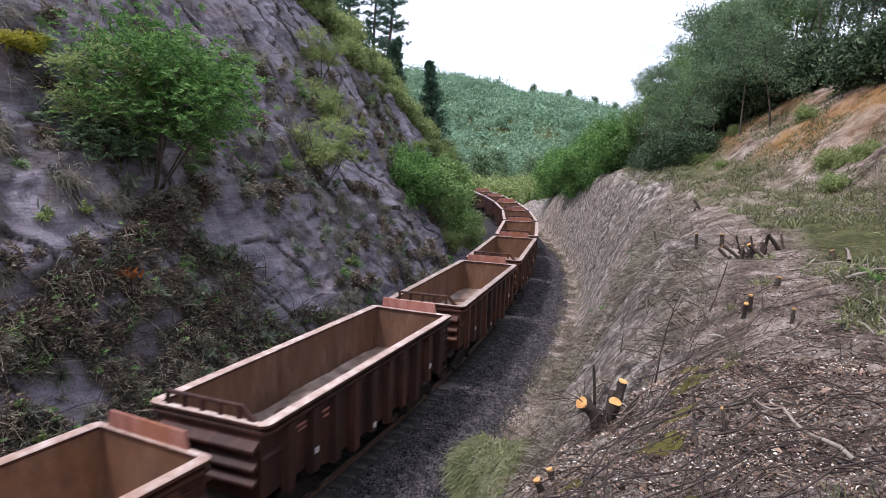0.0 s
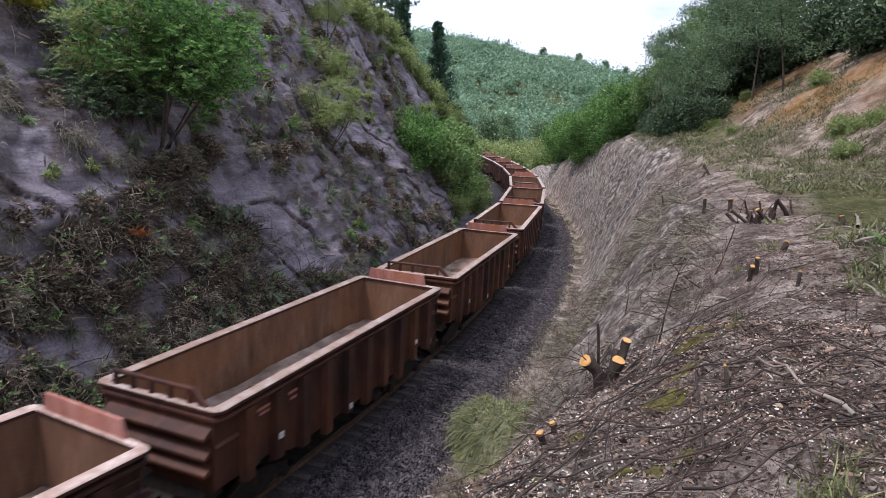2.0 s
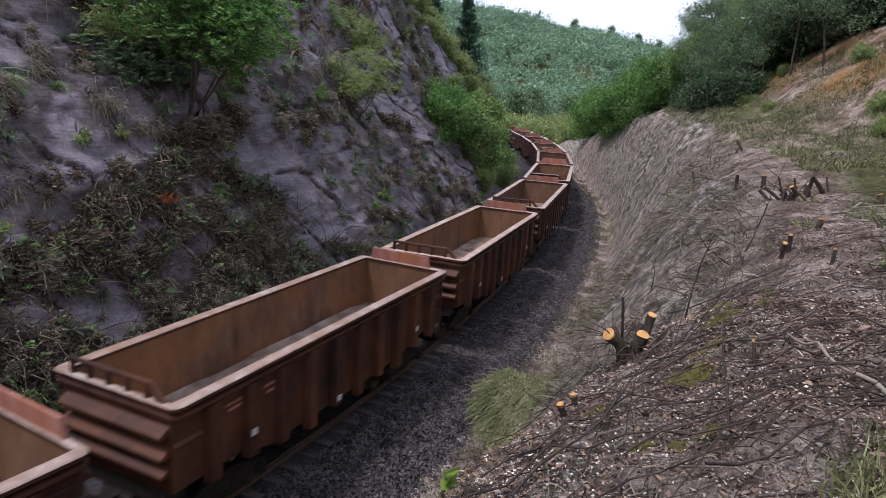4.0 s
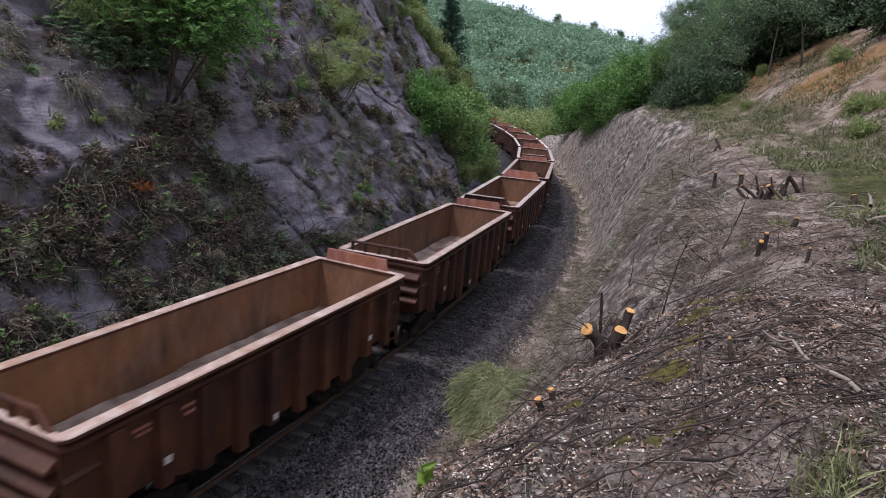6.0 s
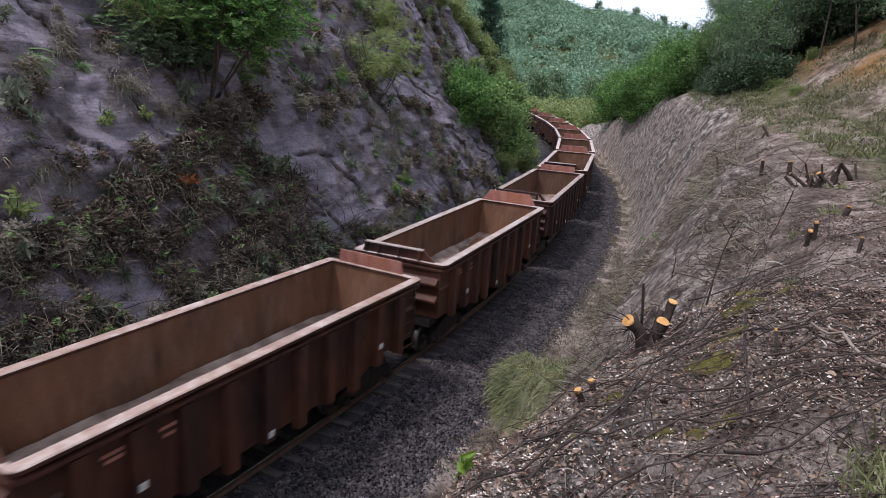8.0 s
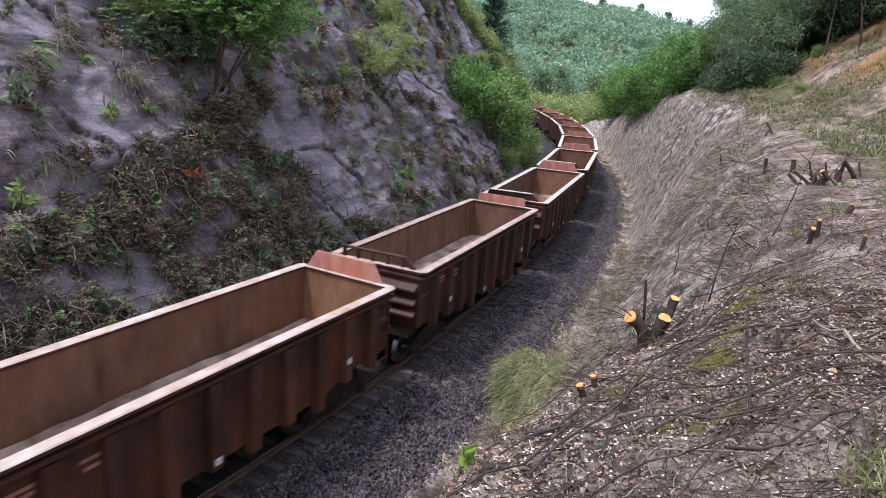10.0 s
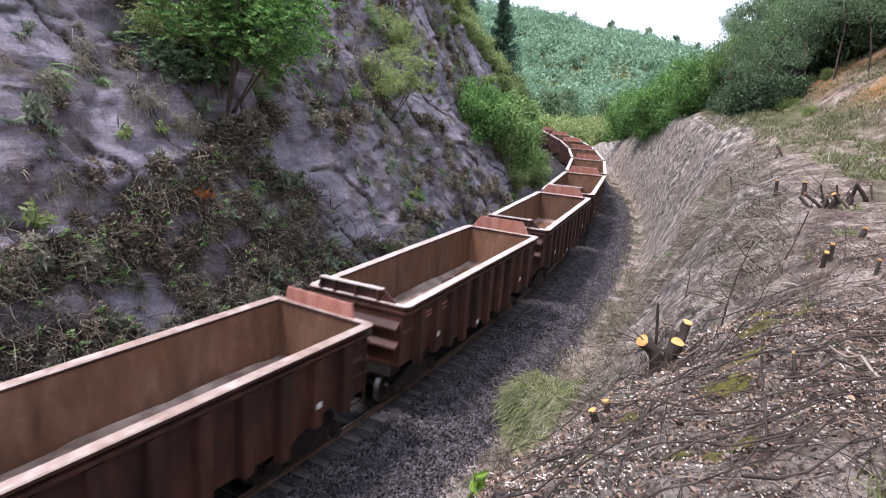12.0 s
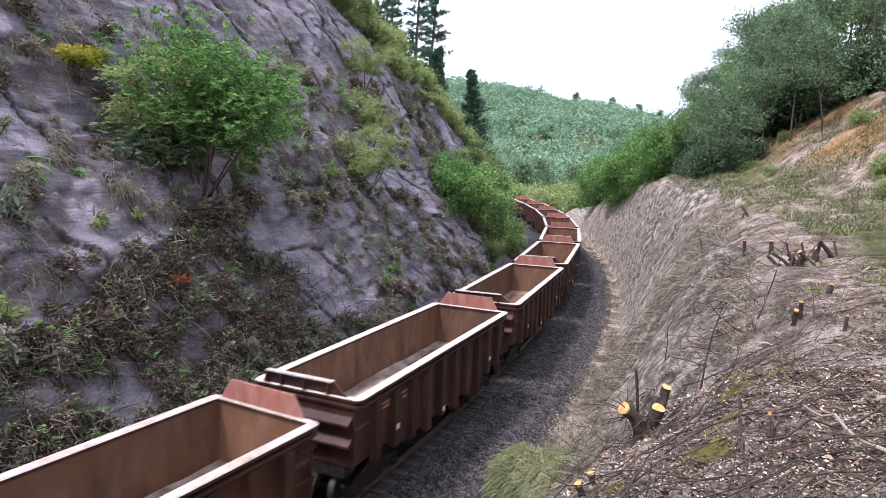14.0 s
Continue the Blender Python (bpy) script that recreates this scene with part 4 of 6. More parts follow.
def motions():
    times = [i * 0.5 for i in range(29)]
    for wagon, k in WAGONS:
        walk(wagon, [(t, wagon_pose(k, t)) for t in times])
    spin = [i * 0.1 for i in range(141)]
    for wagon, k in WAGONS:
        if not 0 <= k <= 9:
            continue
        for bogie in wagon.children:
            for ws in bogie.children:
                if ws.name.startswith("wheelset"):
                    x = ws.matrix_basis.translation.x
                    walk(ws, [(t, pose(x, 0, 0.42, 0, -math.degrees(travelled(t) / 0.42), 0)) for t in spin])


build_ground()
build_rock_face()
build_ballast()
build_track()
build_train()


# ---------------------------------------------------------------- plants
def blades(base, way, length, width, droop=0.5, curl=0.2):
    """Grass blades: narrow ribbons of three steps that bend over."""
    base, way = np.asarray(base, float), unit(np.asarray(way, float))
    n = len(base)
    L = np.broadcast_to(np.asarray(length, float), (n,))[:, None]
    W = np.broadcast_to(np.asarray(width, float), (n,))[:, None]
    side = unit(np.cross(way, rng.normal(size=(n, 3))))
    bend = np.array([0, 0, -1.0]) * droop + rng.normal(size=(n, 3)) * curl
    rows = []
    for t, w in ((0, 1.0), (0.4, 0.9), (0.75, 0.6), (1.0, 0.12)):
        c = base + way * L * t + bend * L * t * t * 0.6
        rows += [c - side * W * w / 2, c + side * W * w / 2]
    v = np.stack(rows, 1).reshape(-1, 3)
    b = (np.arange(n) * 8)[:, None]
    f = np.concatenate([b + np.array([[0, 1, 3, 2]]), b + np.array([[2, 3, 5, 4]]), b + np.array([[4, 5, 7, 6]])])
    return v, f


def wiggle(start, way, length, steps, bend=0.15, lift=0.0):
    """A crooked line of points."""
    p, d, out = np.array(start, float), unit(np.array(way, float)), []
    for i in range(steps + 1):
        out.append(p.copy())
        d = unit(d + rng.normal(size=3) * bend + np.array([0, 0, lift]))
        p = p + d * length / steps
    return np.array(out)


def grow(stems, tips_each, limb_len, sub_len, radius, limb_from=0.35):
    """Wood of a tree or shrub from its stems: limbs and twigs. Returns a Pile, and the tips with their outward ways."""
    wood, tips, ways = Pile(), [], []
    for pts in stems:
        n = len(pts)
        wood.add(*tube_arrays(pts, np.linspace(radius, radius * 0.25, n), 7))
        axis = pts.mean(0)
        for _ in range(tips_each):
            f = rng.uniform(limb_from, 1.0)
            i = int(f * (n - 1))
            a = rng.uniform(0, 2 * np.pi)
            out = np.array([math.cos(a), math.sin(a), rng.uniform(0.1, 0.8)])
            ln = limb_len * (1.25 - 0.75 * f) * rng.uniform(0.6, 1.2)
            limb = wiggle(pts[i], out, ln, 5, 0.18, 0.05)
            r0 = radius * (1 - 0.75 * f) * 0.5
            wood.add(*tube_arrays(limb, np.linspace(r0, r0 * 0.3, len(limb)), 5))
            for j in range(1, len(limb)):
                for _ in range(3):
                    a = rng.uniform(0, 2 * np.pi)
                    o2 = unit(out * 0.6 + np.array([math.cos(a), math.sin(a), rng.uniform(-0.2, 0.6)]))
                    twig = wiggle(limb[j], o2, sub_len * rng.uniform(0.5, 1.2), 3, 0.2)
                    if rng.random() < 0.5:
                        wood.add(*tube_arrays(twig, np.linspace(r0 * 0.3, r0 * 0.12, len(twig)), 3))
                    for q in twig[1:]:
                        tips.append(q)
                        ways.append(o2)
    return wood, np.array(tips), np.array(ways)


def tree_meshes(name, seed, height, spread, radius, leaf_mat, wood_mat, stems=1, lean=0.0, limbs=14, leaf=0.16, per_tip=5, feather=False, limb_from=0.35, scatter=0.22, wide=0.45):
    global rng
    keep = rng
    rng = np.random.default_rng(seed)
    lines = []
    for k in range(stems):
        a = rng.uniform(0, 2 * np.pi)
        o = 0.0 if stems == 1 else 0.45
        lines.append(wiggle((0, 0, -0.3), (o * math.cos(a) + lean, o * math.sin(a), 1.0), height * rng.uniform(0.75, 1.0), 9, 0.07, 0.03))
    wood, tips, ways = grow(lines, limbs, spread, spread * 0.42, radius, limb_from)
    if feather:
        v, f = sprays(tips + rng.normal(size=tips.shape) * scatter, ways + rng.normal(size=ways.shape) * 0.4, per_tip * 2, leaf * 2.6, leaf, leaf * 0.34)
    else:
        c = np.repeat(tips, per_tip, 0)
        c = c + rng.normal(size=c.shape) * scatter
        d = np.repeat(ways, per_tip, 0) + rng.normal(size=c.shape) * 0.8 + [0, 0, -0.15]
        v, f = leaves(c, d, leaf * rng.uniform(0.6, 1.3, len(c)), leaf * wide)
    rng = keep
    return wood.mesh(name + "_wood", wood_mat, True), mesh_of(name + "_leaves", v, f, leaf_mat)


def plant(name, meshes, m, label, category, group="", woodname="trunk"):
    t = thing(name, label, category, group, m=m)
    child(woodname, meshes[0], t)
    child("crown", meshes[1], t)
    return t


def pine_meshes(seed, height, radius, dense=1.0, bare=0.15):
    global rng
    keep = rng
    rng = np.random.default_rng(seed)
    wood, tips, ways = Pile(), [], []
    trunk = wiggle((0, 0, -0.4), (0, 0, 1), height + 0.4, 12, 0.02)
    wood.add(*tube_arrays(trunk, np.linspace(0.016 * height, 0.01, len(trunk)), 8))
    for k in range(int(46 * dense)):
        f = bare + (1 - bare) * (k + rng.random()) / (46 * dense)
        p = np.array([np.interp(f, np.linspace(0, 1, len(trunk)), trunk[:, i]) for i in range(3)])
        for _ in range(4):
            a = rng.uniform(0, 2 * np.pi)
            ln = radius * (1.05 - f) ** 0.75 * rng.uniform(0.55, 1.1)
            br = wiggle(p, (math.cos(a), math.sin(a), 0.15 + 0.4 * f), ln, 5, 0.08, -0.03)
            wood.add(*tube_arrays(br, np.linspace(0.02, 0.006, len(br)), 3))
            for j in range(1, 6):
                for _ in range(4):
                    tips.append(br[j] + rng.normal(size=3) * 0.06)
                    ways.append((math.cos(a), math.sin(a), 0.25))
    tips, ways = np.repeat(np.array(tips), 4, 0), np.repeat(np.array(ways), 4, 0)
    v, f = leaves(tips, ways + rng.normal(size=tips.shape) * 0.7, 0.30 * rng.uniform(0.6, 1.2, len(tips)), 0.055, 0.05)
    rng = keep
    return wood.mesh("pine_wood", M_BARK, True), mesh_of("pine_needles", v, f, M_NEEDLE)


def stand(x, y, turn=0.0, scale=1.0, sink=0.0):
    z = float(ground_z(np.array([x]), np.array([y]))[0]) - sink
    return pose(x, y, z, 0, 0, turn) @ Matrix.Diagonal((scale, scale, scale, 1))


def on_rock(s, v, turn=0.0, scale=1.0, sink=0.0):
    p, n = rock_place(np.array([s]), np.array([v]))
    p = p[0] - n[0] * sink
    return pose(*[float(c) for c in p], 0, 0, turn) @ Matrix.Diagonal((scale, scale, scale, 1))


def put(first, store, m):
    """The first use places the thing itself, later ones copies."""
    if not store:
        store.append(first)
        first.matrix_basis = m
        return first
    c = copy_thing(first, pose(0, 0, 0))
    c.matrix_basis = m
    return c


def build_left_shrubs():
    big = tree_meshes("bush", 21, 4.5, 2.5, 0.038, M_LEAF_BUSH, M_BARK, stems=8, limbs=6, leaf=0.115, per_tip=7, feather=True, limb_from=0.5, scatter=0.04)
    plant("shrub_tree", big, on_rock(-8.9, 7.8, 40, 1.1) @ pose(0, 0, 0, 2, 8, 0), "broad feathery green shrub tree rooted in the rock face", "shrub", woodname="stem")
    low = tree_meshes("lowbush", 22, 1.8, 1.6, 0.04, M_LEAF_DARK, M_BARK, stems=6, limbs=5, leaf=0.10, per_tip=6, feather=True, limb_from=0.3, scatter=0.08)
    plant("shrub", low, on_rock(-9.6, 8.6, 10), "dull green shrub below a larger one on the rock face", "shrub", woodname="stem")
    lime = tree_meshes("lime", 23, 3.9, 1.15, 0.035, M_LEAF_LIME, M_BARK, stems=5, limbs=6, leaf=0.09, per_tip=5, feather=True, limb_from=0.45, scatter=0.08)
    plant("shrub", lime, on_rock(2.4, 7.7, 0) @ pose(0, 0, 0, 0, 6, 0), "slender light-green shrub with thin stems on rock", "shrub", woodname="stem")
    plant("shrub", lime, on_rock(6.5, 10.5, 80, 0.9), "slender light-green shrub with thin stems on rock", "shrub", woodname="stem")
    plant("shrub", lime, on_rock(9.0, 14.0, 160, 0.8), "slender light-green shrub with thin stems on rock", "shrub", woodname="stem")
    plant("shrub", lime, on_rock(-9.9, 8.9, 200, 0.95), "olive light-green shrub crowding a larger one on rock", "shrub", woodname="stem")
    yel = tree_meshes("yellow", 24, 1.3, 0.65, 0.02, M_LEAF_YELLOW, M_BARK, stems=2, limbs=4, leaf=0.10, per_tip=5, feather=True, limb_from=0.75, scatter=0.05)
    plant("sapling", yel, on_rock(-11.0, 12.1, 0, 0.85), "small sapling with bright yellow leaves on the rock", "sapling", woodname="stem")
    # bushes at the far foot of the rock face
    dark = tree_meshes("darkbush", 25, 2.8, 1.8, 0.05, M_LEAF_BUSH, M_DARKBARK, stems=6, limbs=7, leaf=0.19, per_tip=7, limb_from=0.15, scatter=0.28)
    # Light green leaves brightened: sunlight on these bushes put into the colour.
    mid = tree_meshes("midbush", 26, 3.0, 1.5, 0.05, leaf_material("sunlit_green_leaves", (0.13, 0.21, 0.07), (0.24, 0.37, 0.12), (0.40, 0.54, 0.20), through_light=0.42), M_BARK, stems=6, limbs=7, leaf=0.26, per_tip=4, limb_from=0.15, scatter=0.25)
    pale = tree_meshes("palebush", 27, 2.8, 1.3, 0.04, M_LEAF_LIME, M_BARK, stems=6, limbs=7, leaf=0.16, per_tip=5, limb_from=0.12, scatter=0.22)
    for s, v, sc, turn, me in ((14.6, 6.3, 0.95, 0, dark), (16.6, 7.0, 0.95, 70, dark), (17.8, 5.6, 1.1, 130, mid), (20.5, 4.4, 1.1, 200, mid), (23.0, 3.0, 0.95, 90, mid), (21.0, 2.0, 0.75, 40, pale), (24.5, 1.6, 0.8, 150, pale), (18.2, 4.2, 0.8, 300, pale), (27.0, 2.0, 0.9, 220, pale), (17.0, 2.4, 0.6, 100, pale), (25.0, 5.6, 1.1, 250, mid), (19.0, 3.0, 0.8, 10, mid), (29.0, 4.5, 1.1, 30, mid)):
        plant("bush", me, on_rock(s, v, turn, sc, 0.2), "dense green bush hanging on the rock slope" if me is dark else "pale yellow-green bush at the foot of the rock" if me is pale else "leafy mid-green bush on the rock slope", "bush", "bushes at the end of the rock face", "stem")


def build_crest():
    pine = [pine_meshes(31, 8.6, 1.9, 1.1, 0.05), pine_meshes(32, 14.0, 2.3, 0.6, 0.25), pine_meshes(33, 5.0, 1.1, 0.9, 0.1)]
    plant("pine_tree", pine[0], pose(-1.1, 64.6, 8.0), "dark narrow conifer on the slope crest", "tree", "conifers on the crest")
    for x, y, z, sc, turn, k in ((-5.2, 57.5, 11.5, 1.0, 0, 1), (-6.6, 60.5, 12.0, 1.05, 80, 1), (-8.0, 58.0, 12.5, 0.9, 160, 1), (-9.0, 62.0, 12.5, 1.0, 200, 1), (-10.6, 60.0, 13.0, 0.95, 20, 1), (-4.5, 57.0, 11.6, 1.1, 0, 2)):
        plant("pine_tree", pine[k], pose(x, y, z, 0, 0, turn) @ Matrix.Diagonal((sc, sc, sc, 1)), "tall dark pine with drooping boughs" if k == 1 else "young blue-green pine on the crest", "tree", "conifers on the crest")
    low = tree_meshes("crest", 35, 1.7, 1.0, 0.03, M_LEAF_LIME, M_BARK, stems=5, limbs=5, leaf=0.17, per_tip=3, limb_from=0.2, scatter=0.18)
    r2 = random.Random(3)
    store = []
    proto = plant("shrub", low, pose(0, 0, 0), "light green shrub along the top of the cutting", "shrub", "shrubs on the crest", "stem")
    for k in range(95):
        s = r2.uniform(2, 48)
        v = (left_top(s) + 0.4) * math.hypot(1, WALL_LEAN) - abs(r2.gauss(0, 1.6)) * (1.6 if s > 12 else 0.6)
        put(proto, store, on_rock(s, v, r2.uniform(0, 360), r2.uniform(0.6, 1.25), 0.15))


def build_right_woods():
    bushes = [tree_meshes("bankbush%d" % k, 40 + k, 3.6, 1.8, 0.05, mt, M_DARKBARK, stems=7, limbs=8, leaf=0.16, per_tip=7, limb_from=0.10, scatter=0.22) for k, mt in enumerate((M_LEAF_MID, M_LEAF_BUSH))]
    r2 = random.Random(8)
    stores, shade_spots = [[], []], []
    protos = [plant("bush", b, pose(0, 0, 0), "dense rounded green bush on top of the bank", "bush", "bushes on the bank", "stem") for b in bushes]
    spots = [(26, 9.4, 1.3), (28, 7.0, 1.1), (30, 8.8, 1.3), (33, 6.6, 1.15), (34, 9.0, 1.35), (37, 6.2, 1.2), (38, 8.6, 1.4), (41, 6.0, 1.2), (43, 8.0, 1.4), (46, 6.2, 1.2), (49, 7.5, 1.3), (53, 6.5, 1.2), (31, 12, 1.4)]
    for i, (s, o, sc) in enumerate(spots):
        x, y, _ = along(s, o)
        put(protos[i % 2], stores[i % 2], stand(float(x), float(y), r2.uniform(0, 360), sc, 0.2))
    kinds = [tree_meshes("wood%d" % k, 50 + k, h, sp, 0.075, mt, M_BARK, limbs=13, leaf=0.17, per_tip=5, limb_from=lf, scatter=0.16, wide=0.36)
             for k, (h, sp, mt, lf) in enumerate(((9.4, 2.4, M_LEAF_DARK, 0.42), (11.0, 2.1, M_LEAF_DARK, 0.45), (8.8, 2.3, M_LEAF_MID, 0.42), (7.2, 1.9, M_LEAF_DARK, 0.3)))]
    tall = [plant("tree", k, pose(0, 0, 0), "slender forest tree with dark green crown", "tree", "trees above the cutting") for k in kinds]
    st = [[] for _ in tall]
    for i in range(80):
        s = r2.uniform(-9, 40)
        o = slope_foot(s) + 4.6 + abs(r2.gauss(0, 5.0)) - (2.4 if s > 16 else 0)
        x, y, _ = along(s, o)
        k = r2.choice((0, 1, 2, 3, 0))
        put(tall[k], st[k], stand(float(x), float(y), r2.uniform(0, 360), r2.uniform(0.8, 1.2), 0.1))
    for s, o, sc, k in ((15.5, 11.2, 0.8, 3), (17.0, 9.6, 0.75, 0), (18.2, 11.0, 0.85, 3), (19.2, 8.9, 0.7, 3), (20.5, 10.4, 0.8, 2), (21.4, 8.4, 0.72, 0), (22.6, 9.8, 0.8, 3), (23.8, 8.2, 0.75, 2), (25.0, 10.6, 0.8, 0), (26.5, 9.0, 0.75, 3), (13.8, 12.2, 0.8, 0), (12.0, 13.2, 0.85, 3), (16.2, 13.0, 0.9, 1), (19.5, 13.0, 0.95, 1), (23.0, 12.4, 0.9, 1)):
        x, y, _ = along(s, o)
        put(tall[k], st[k], stand(float(x), float(y), r2.uniform(0, 360), sc, 0.1))
    for i in range(22):
        s = r2.uniform(14, 27)
        x, y, _ = along(s, r2.uniform(8.0, 11.5))
        shade_spots.append((float(x), float(y), r2.uniform(0, 360), r2.uniform(0.45, 0.85)))
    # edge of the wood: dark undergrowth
    # About half the value of the forest leaves: tree shade put into the colour.
    under = tree_meshes("under", 58, 2.6, 1.4, 0.035, leaf_material("shaded_leaves", (0.035, 0.058, 0.034), (0.09, 0.14, 0.07), (0.20, 0.27, 0.14)), M_BARK, stems=5, limbs=10, leaf=0.2, per_tip=4, limb_from=0.1, scatter=0.3)
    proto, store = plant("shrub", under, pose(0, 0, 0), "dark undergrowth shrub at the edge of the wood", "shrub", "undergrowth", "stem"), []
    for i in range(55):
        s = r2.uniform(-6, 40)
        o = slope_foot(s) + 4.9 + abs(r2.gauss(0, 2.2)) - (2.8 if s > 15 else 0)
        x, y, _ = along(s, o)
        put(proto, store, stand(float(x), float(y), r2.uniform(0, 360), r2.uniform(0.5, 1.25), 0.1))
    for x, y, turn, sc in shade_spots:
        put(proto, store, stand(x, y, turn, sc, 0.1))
    # small shrubs on the ochre slope
    sm = tree_meshes("slope", 59, 1.1, 0.7, 0.02, M_LEAF_LIME, M_BARK, stems=6, limbs=4, leaf=0.11, per_tip=3, limb_from=0.1, scatter=0.12)
    proto, store = plant("shrub", sm, pose(0, 0, 0), "small olive shrub on the ochre slope", "shrub", "shrubs on the slope", "stem"), []
    for i in range(16):
        s = r2.uniform(-4, 20)
        x, y, _ = along(s, slope_foot(s) + r2.uniform(0.3, 4.0))
        put(proto, store, stand(float(x), float(y), r2.uniform(0, 360), r2.uniform(0.3, 0.75), 0.05))


def build_distance():
    """Woods on the far hill, the valley's groves, and lone trees on the skyline."""
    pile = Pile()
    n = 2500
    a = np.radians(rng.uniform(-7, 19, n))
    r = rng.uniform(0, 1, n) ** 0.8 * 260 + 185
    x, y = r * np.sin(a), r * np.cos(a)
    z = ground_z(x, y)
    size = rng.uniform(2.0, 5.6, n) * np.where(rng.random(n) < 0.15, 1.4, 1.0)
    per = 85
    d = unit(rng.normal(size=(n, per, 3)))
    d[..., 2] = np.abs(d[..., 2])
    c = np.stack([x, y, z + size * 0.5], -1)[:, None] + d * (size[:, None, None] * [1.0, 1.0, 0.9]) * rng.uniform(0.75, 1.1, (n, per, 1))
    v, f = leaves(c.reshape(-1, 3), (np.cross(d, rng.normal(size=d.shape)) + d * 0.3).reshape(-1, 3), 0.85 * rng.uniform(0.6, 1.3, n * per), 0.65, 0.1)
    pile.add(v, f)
    tagged(new("hill_woods", pile.mesh("hill_woods", M_HILL_HAZED)), "thick green woods covering the far hill", "woods", kind="stuff")
    tall = tree_meshes("valley", 71, 8.0, 2.6, 0.12, M_LEAF_DARK, M_BARK, limbs=14, leaf=0.5, per_tip=4, limb_from=0.15, scatter=0.6)
    proto, store = plant("tree", tall, pose(0, 0, 0), "dark green tree in the valley", "tree", "valley trees"), []
    r2 = random.Random(12)
    for i in range(22):
        an, d_ = radians(r2.uniform(-2, 12)), r2.uniform(140, 185)
        put(proto, store, stand(d_ * math.sin(an), d_ * math.cos(an), r2.uniform(0, 360), r2.uniform(0.7, 1.2)))
    pale = tree_meshes("grove", 72, 3.2, 1.7, 0.05, M_LEAF_LIME, M_BARK, stems=5, limbs=10, leaf=0.32, per_tip=4, limb_from=0.1, scatter=0.4)
    proto, store = plant("bush", pale, pose(0, 0, 0), "pale yellow-green bush beyond the curve", "bush", "pale bushes beyond the curve", "stem"), []
    for i in range(34):
        an, d_ = radians(r2.uniform(-1, 11)), r2.uniform(96, 135)
        put(proto, store, stand(d_ * math.sin(an), d_ * math.cos(an), r2.uniform(0, 360), r2.uniform(0.8, 1.35)))
    sky = tree_meshes("skyline", 73, 15, 3.2, 0.16, M_LEAF_DARK, M_BARK, limbs=11, leaf=0.7, per_tip=2, limb_from=0.55, scatter=0.5)
    proto, store = plant("tree", sky, pose(0, 0, 0), "lone thin-crowned tree on the hill's skyline", "tree", "skyline trees"), []
    for an, d_, sc in ((7.7, 385, 1.0), (8.3, 385, 0.7), (10.2, 380, 0.9), (12.6, 360, 0.9), (14.5, 350, 0.8)):
        put(proto, store, stand(d_ * math.sin(radians(an)), d_ * math.cos(radians(an)), an * 50, sc, 0.5))
    cone = pine_meshes(34, 15, 4.2, 1.0, 0.05)
    for an, sc in ((4.55, 0.75), (5.0, 0.5), (4.2, 0.4)):
        plant("pine_tree", cone, stand(374 * math.sin(radians(an)), 374 * math.cos(radians(an)), 0, sc, 0.3), "dark conical tree on the far hilltop", "tree", "skyline trees")


# ---------------------------------------------------------------- growth on the rock face
def tuft_mesh(seed, n, height, mat, width=0.014, spread=0.7, droop=0.7, foot=0.12, wall=False):
    global rng
    keep = rng
    rng = np.random.default_rng(seed)
    a = rng.uniform(0, 2 * np.pi, n)
    lean = rng.uniform(0, spread, n)
    way = np.stack([np.cos(a) * lean, np.sin(a) * lean, np.ones(n)], 1)
    base = np.stack([rng.normal(size=n) * foot, rng.normal(size=n) * foot, np.full(n, -0.05)], 1)
    if wall:
        way = np.array([0.75, 0, 0.45]) + rng.normal(size=(n, 3)) * 0.55
        base = np.stack([rng.uniform(-0.06, 0.03, n), rng.normal(size=n) * foot, rng.normal(size=n) * foot * 0.8], 1)
    v, f = blades(base, way, height * rng.uniform(0.45, 1.1, n), width, droop)
    rng = keep
    return mesh_of("tuft", v, f, mat)


def frond_mesh(seed, n, length, mat, foot):
    """A clump of curled fern fronds that hangs out from a steep face."""
    global rng
    keep = rng
    rng = np.random.default_rng(seed)
    base = np.stack([rng.uniform(-0.05, 0.06, n), rng.normal(size=n) * foot, rng.normal(size=n) * foot * 0.9], 1)
    way = np.array([0.7, 0, 0.15]) + rng.normal(size=(n, 3)) * 0.7
    v, f = sprays(base, way, 18, length, length * 0.24, length * 0.085)
    rng = keep
    return mesh_of("frond_clump", v, f, mat)


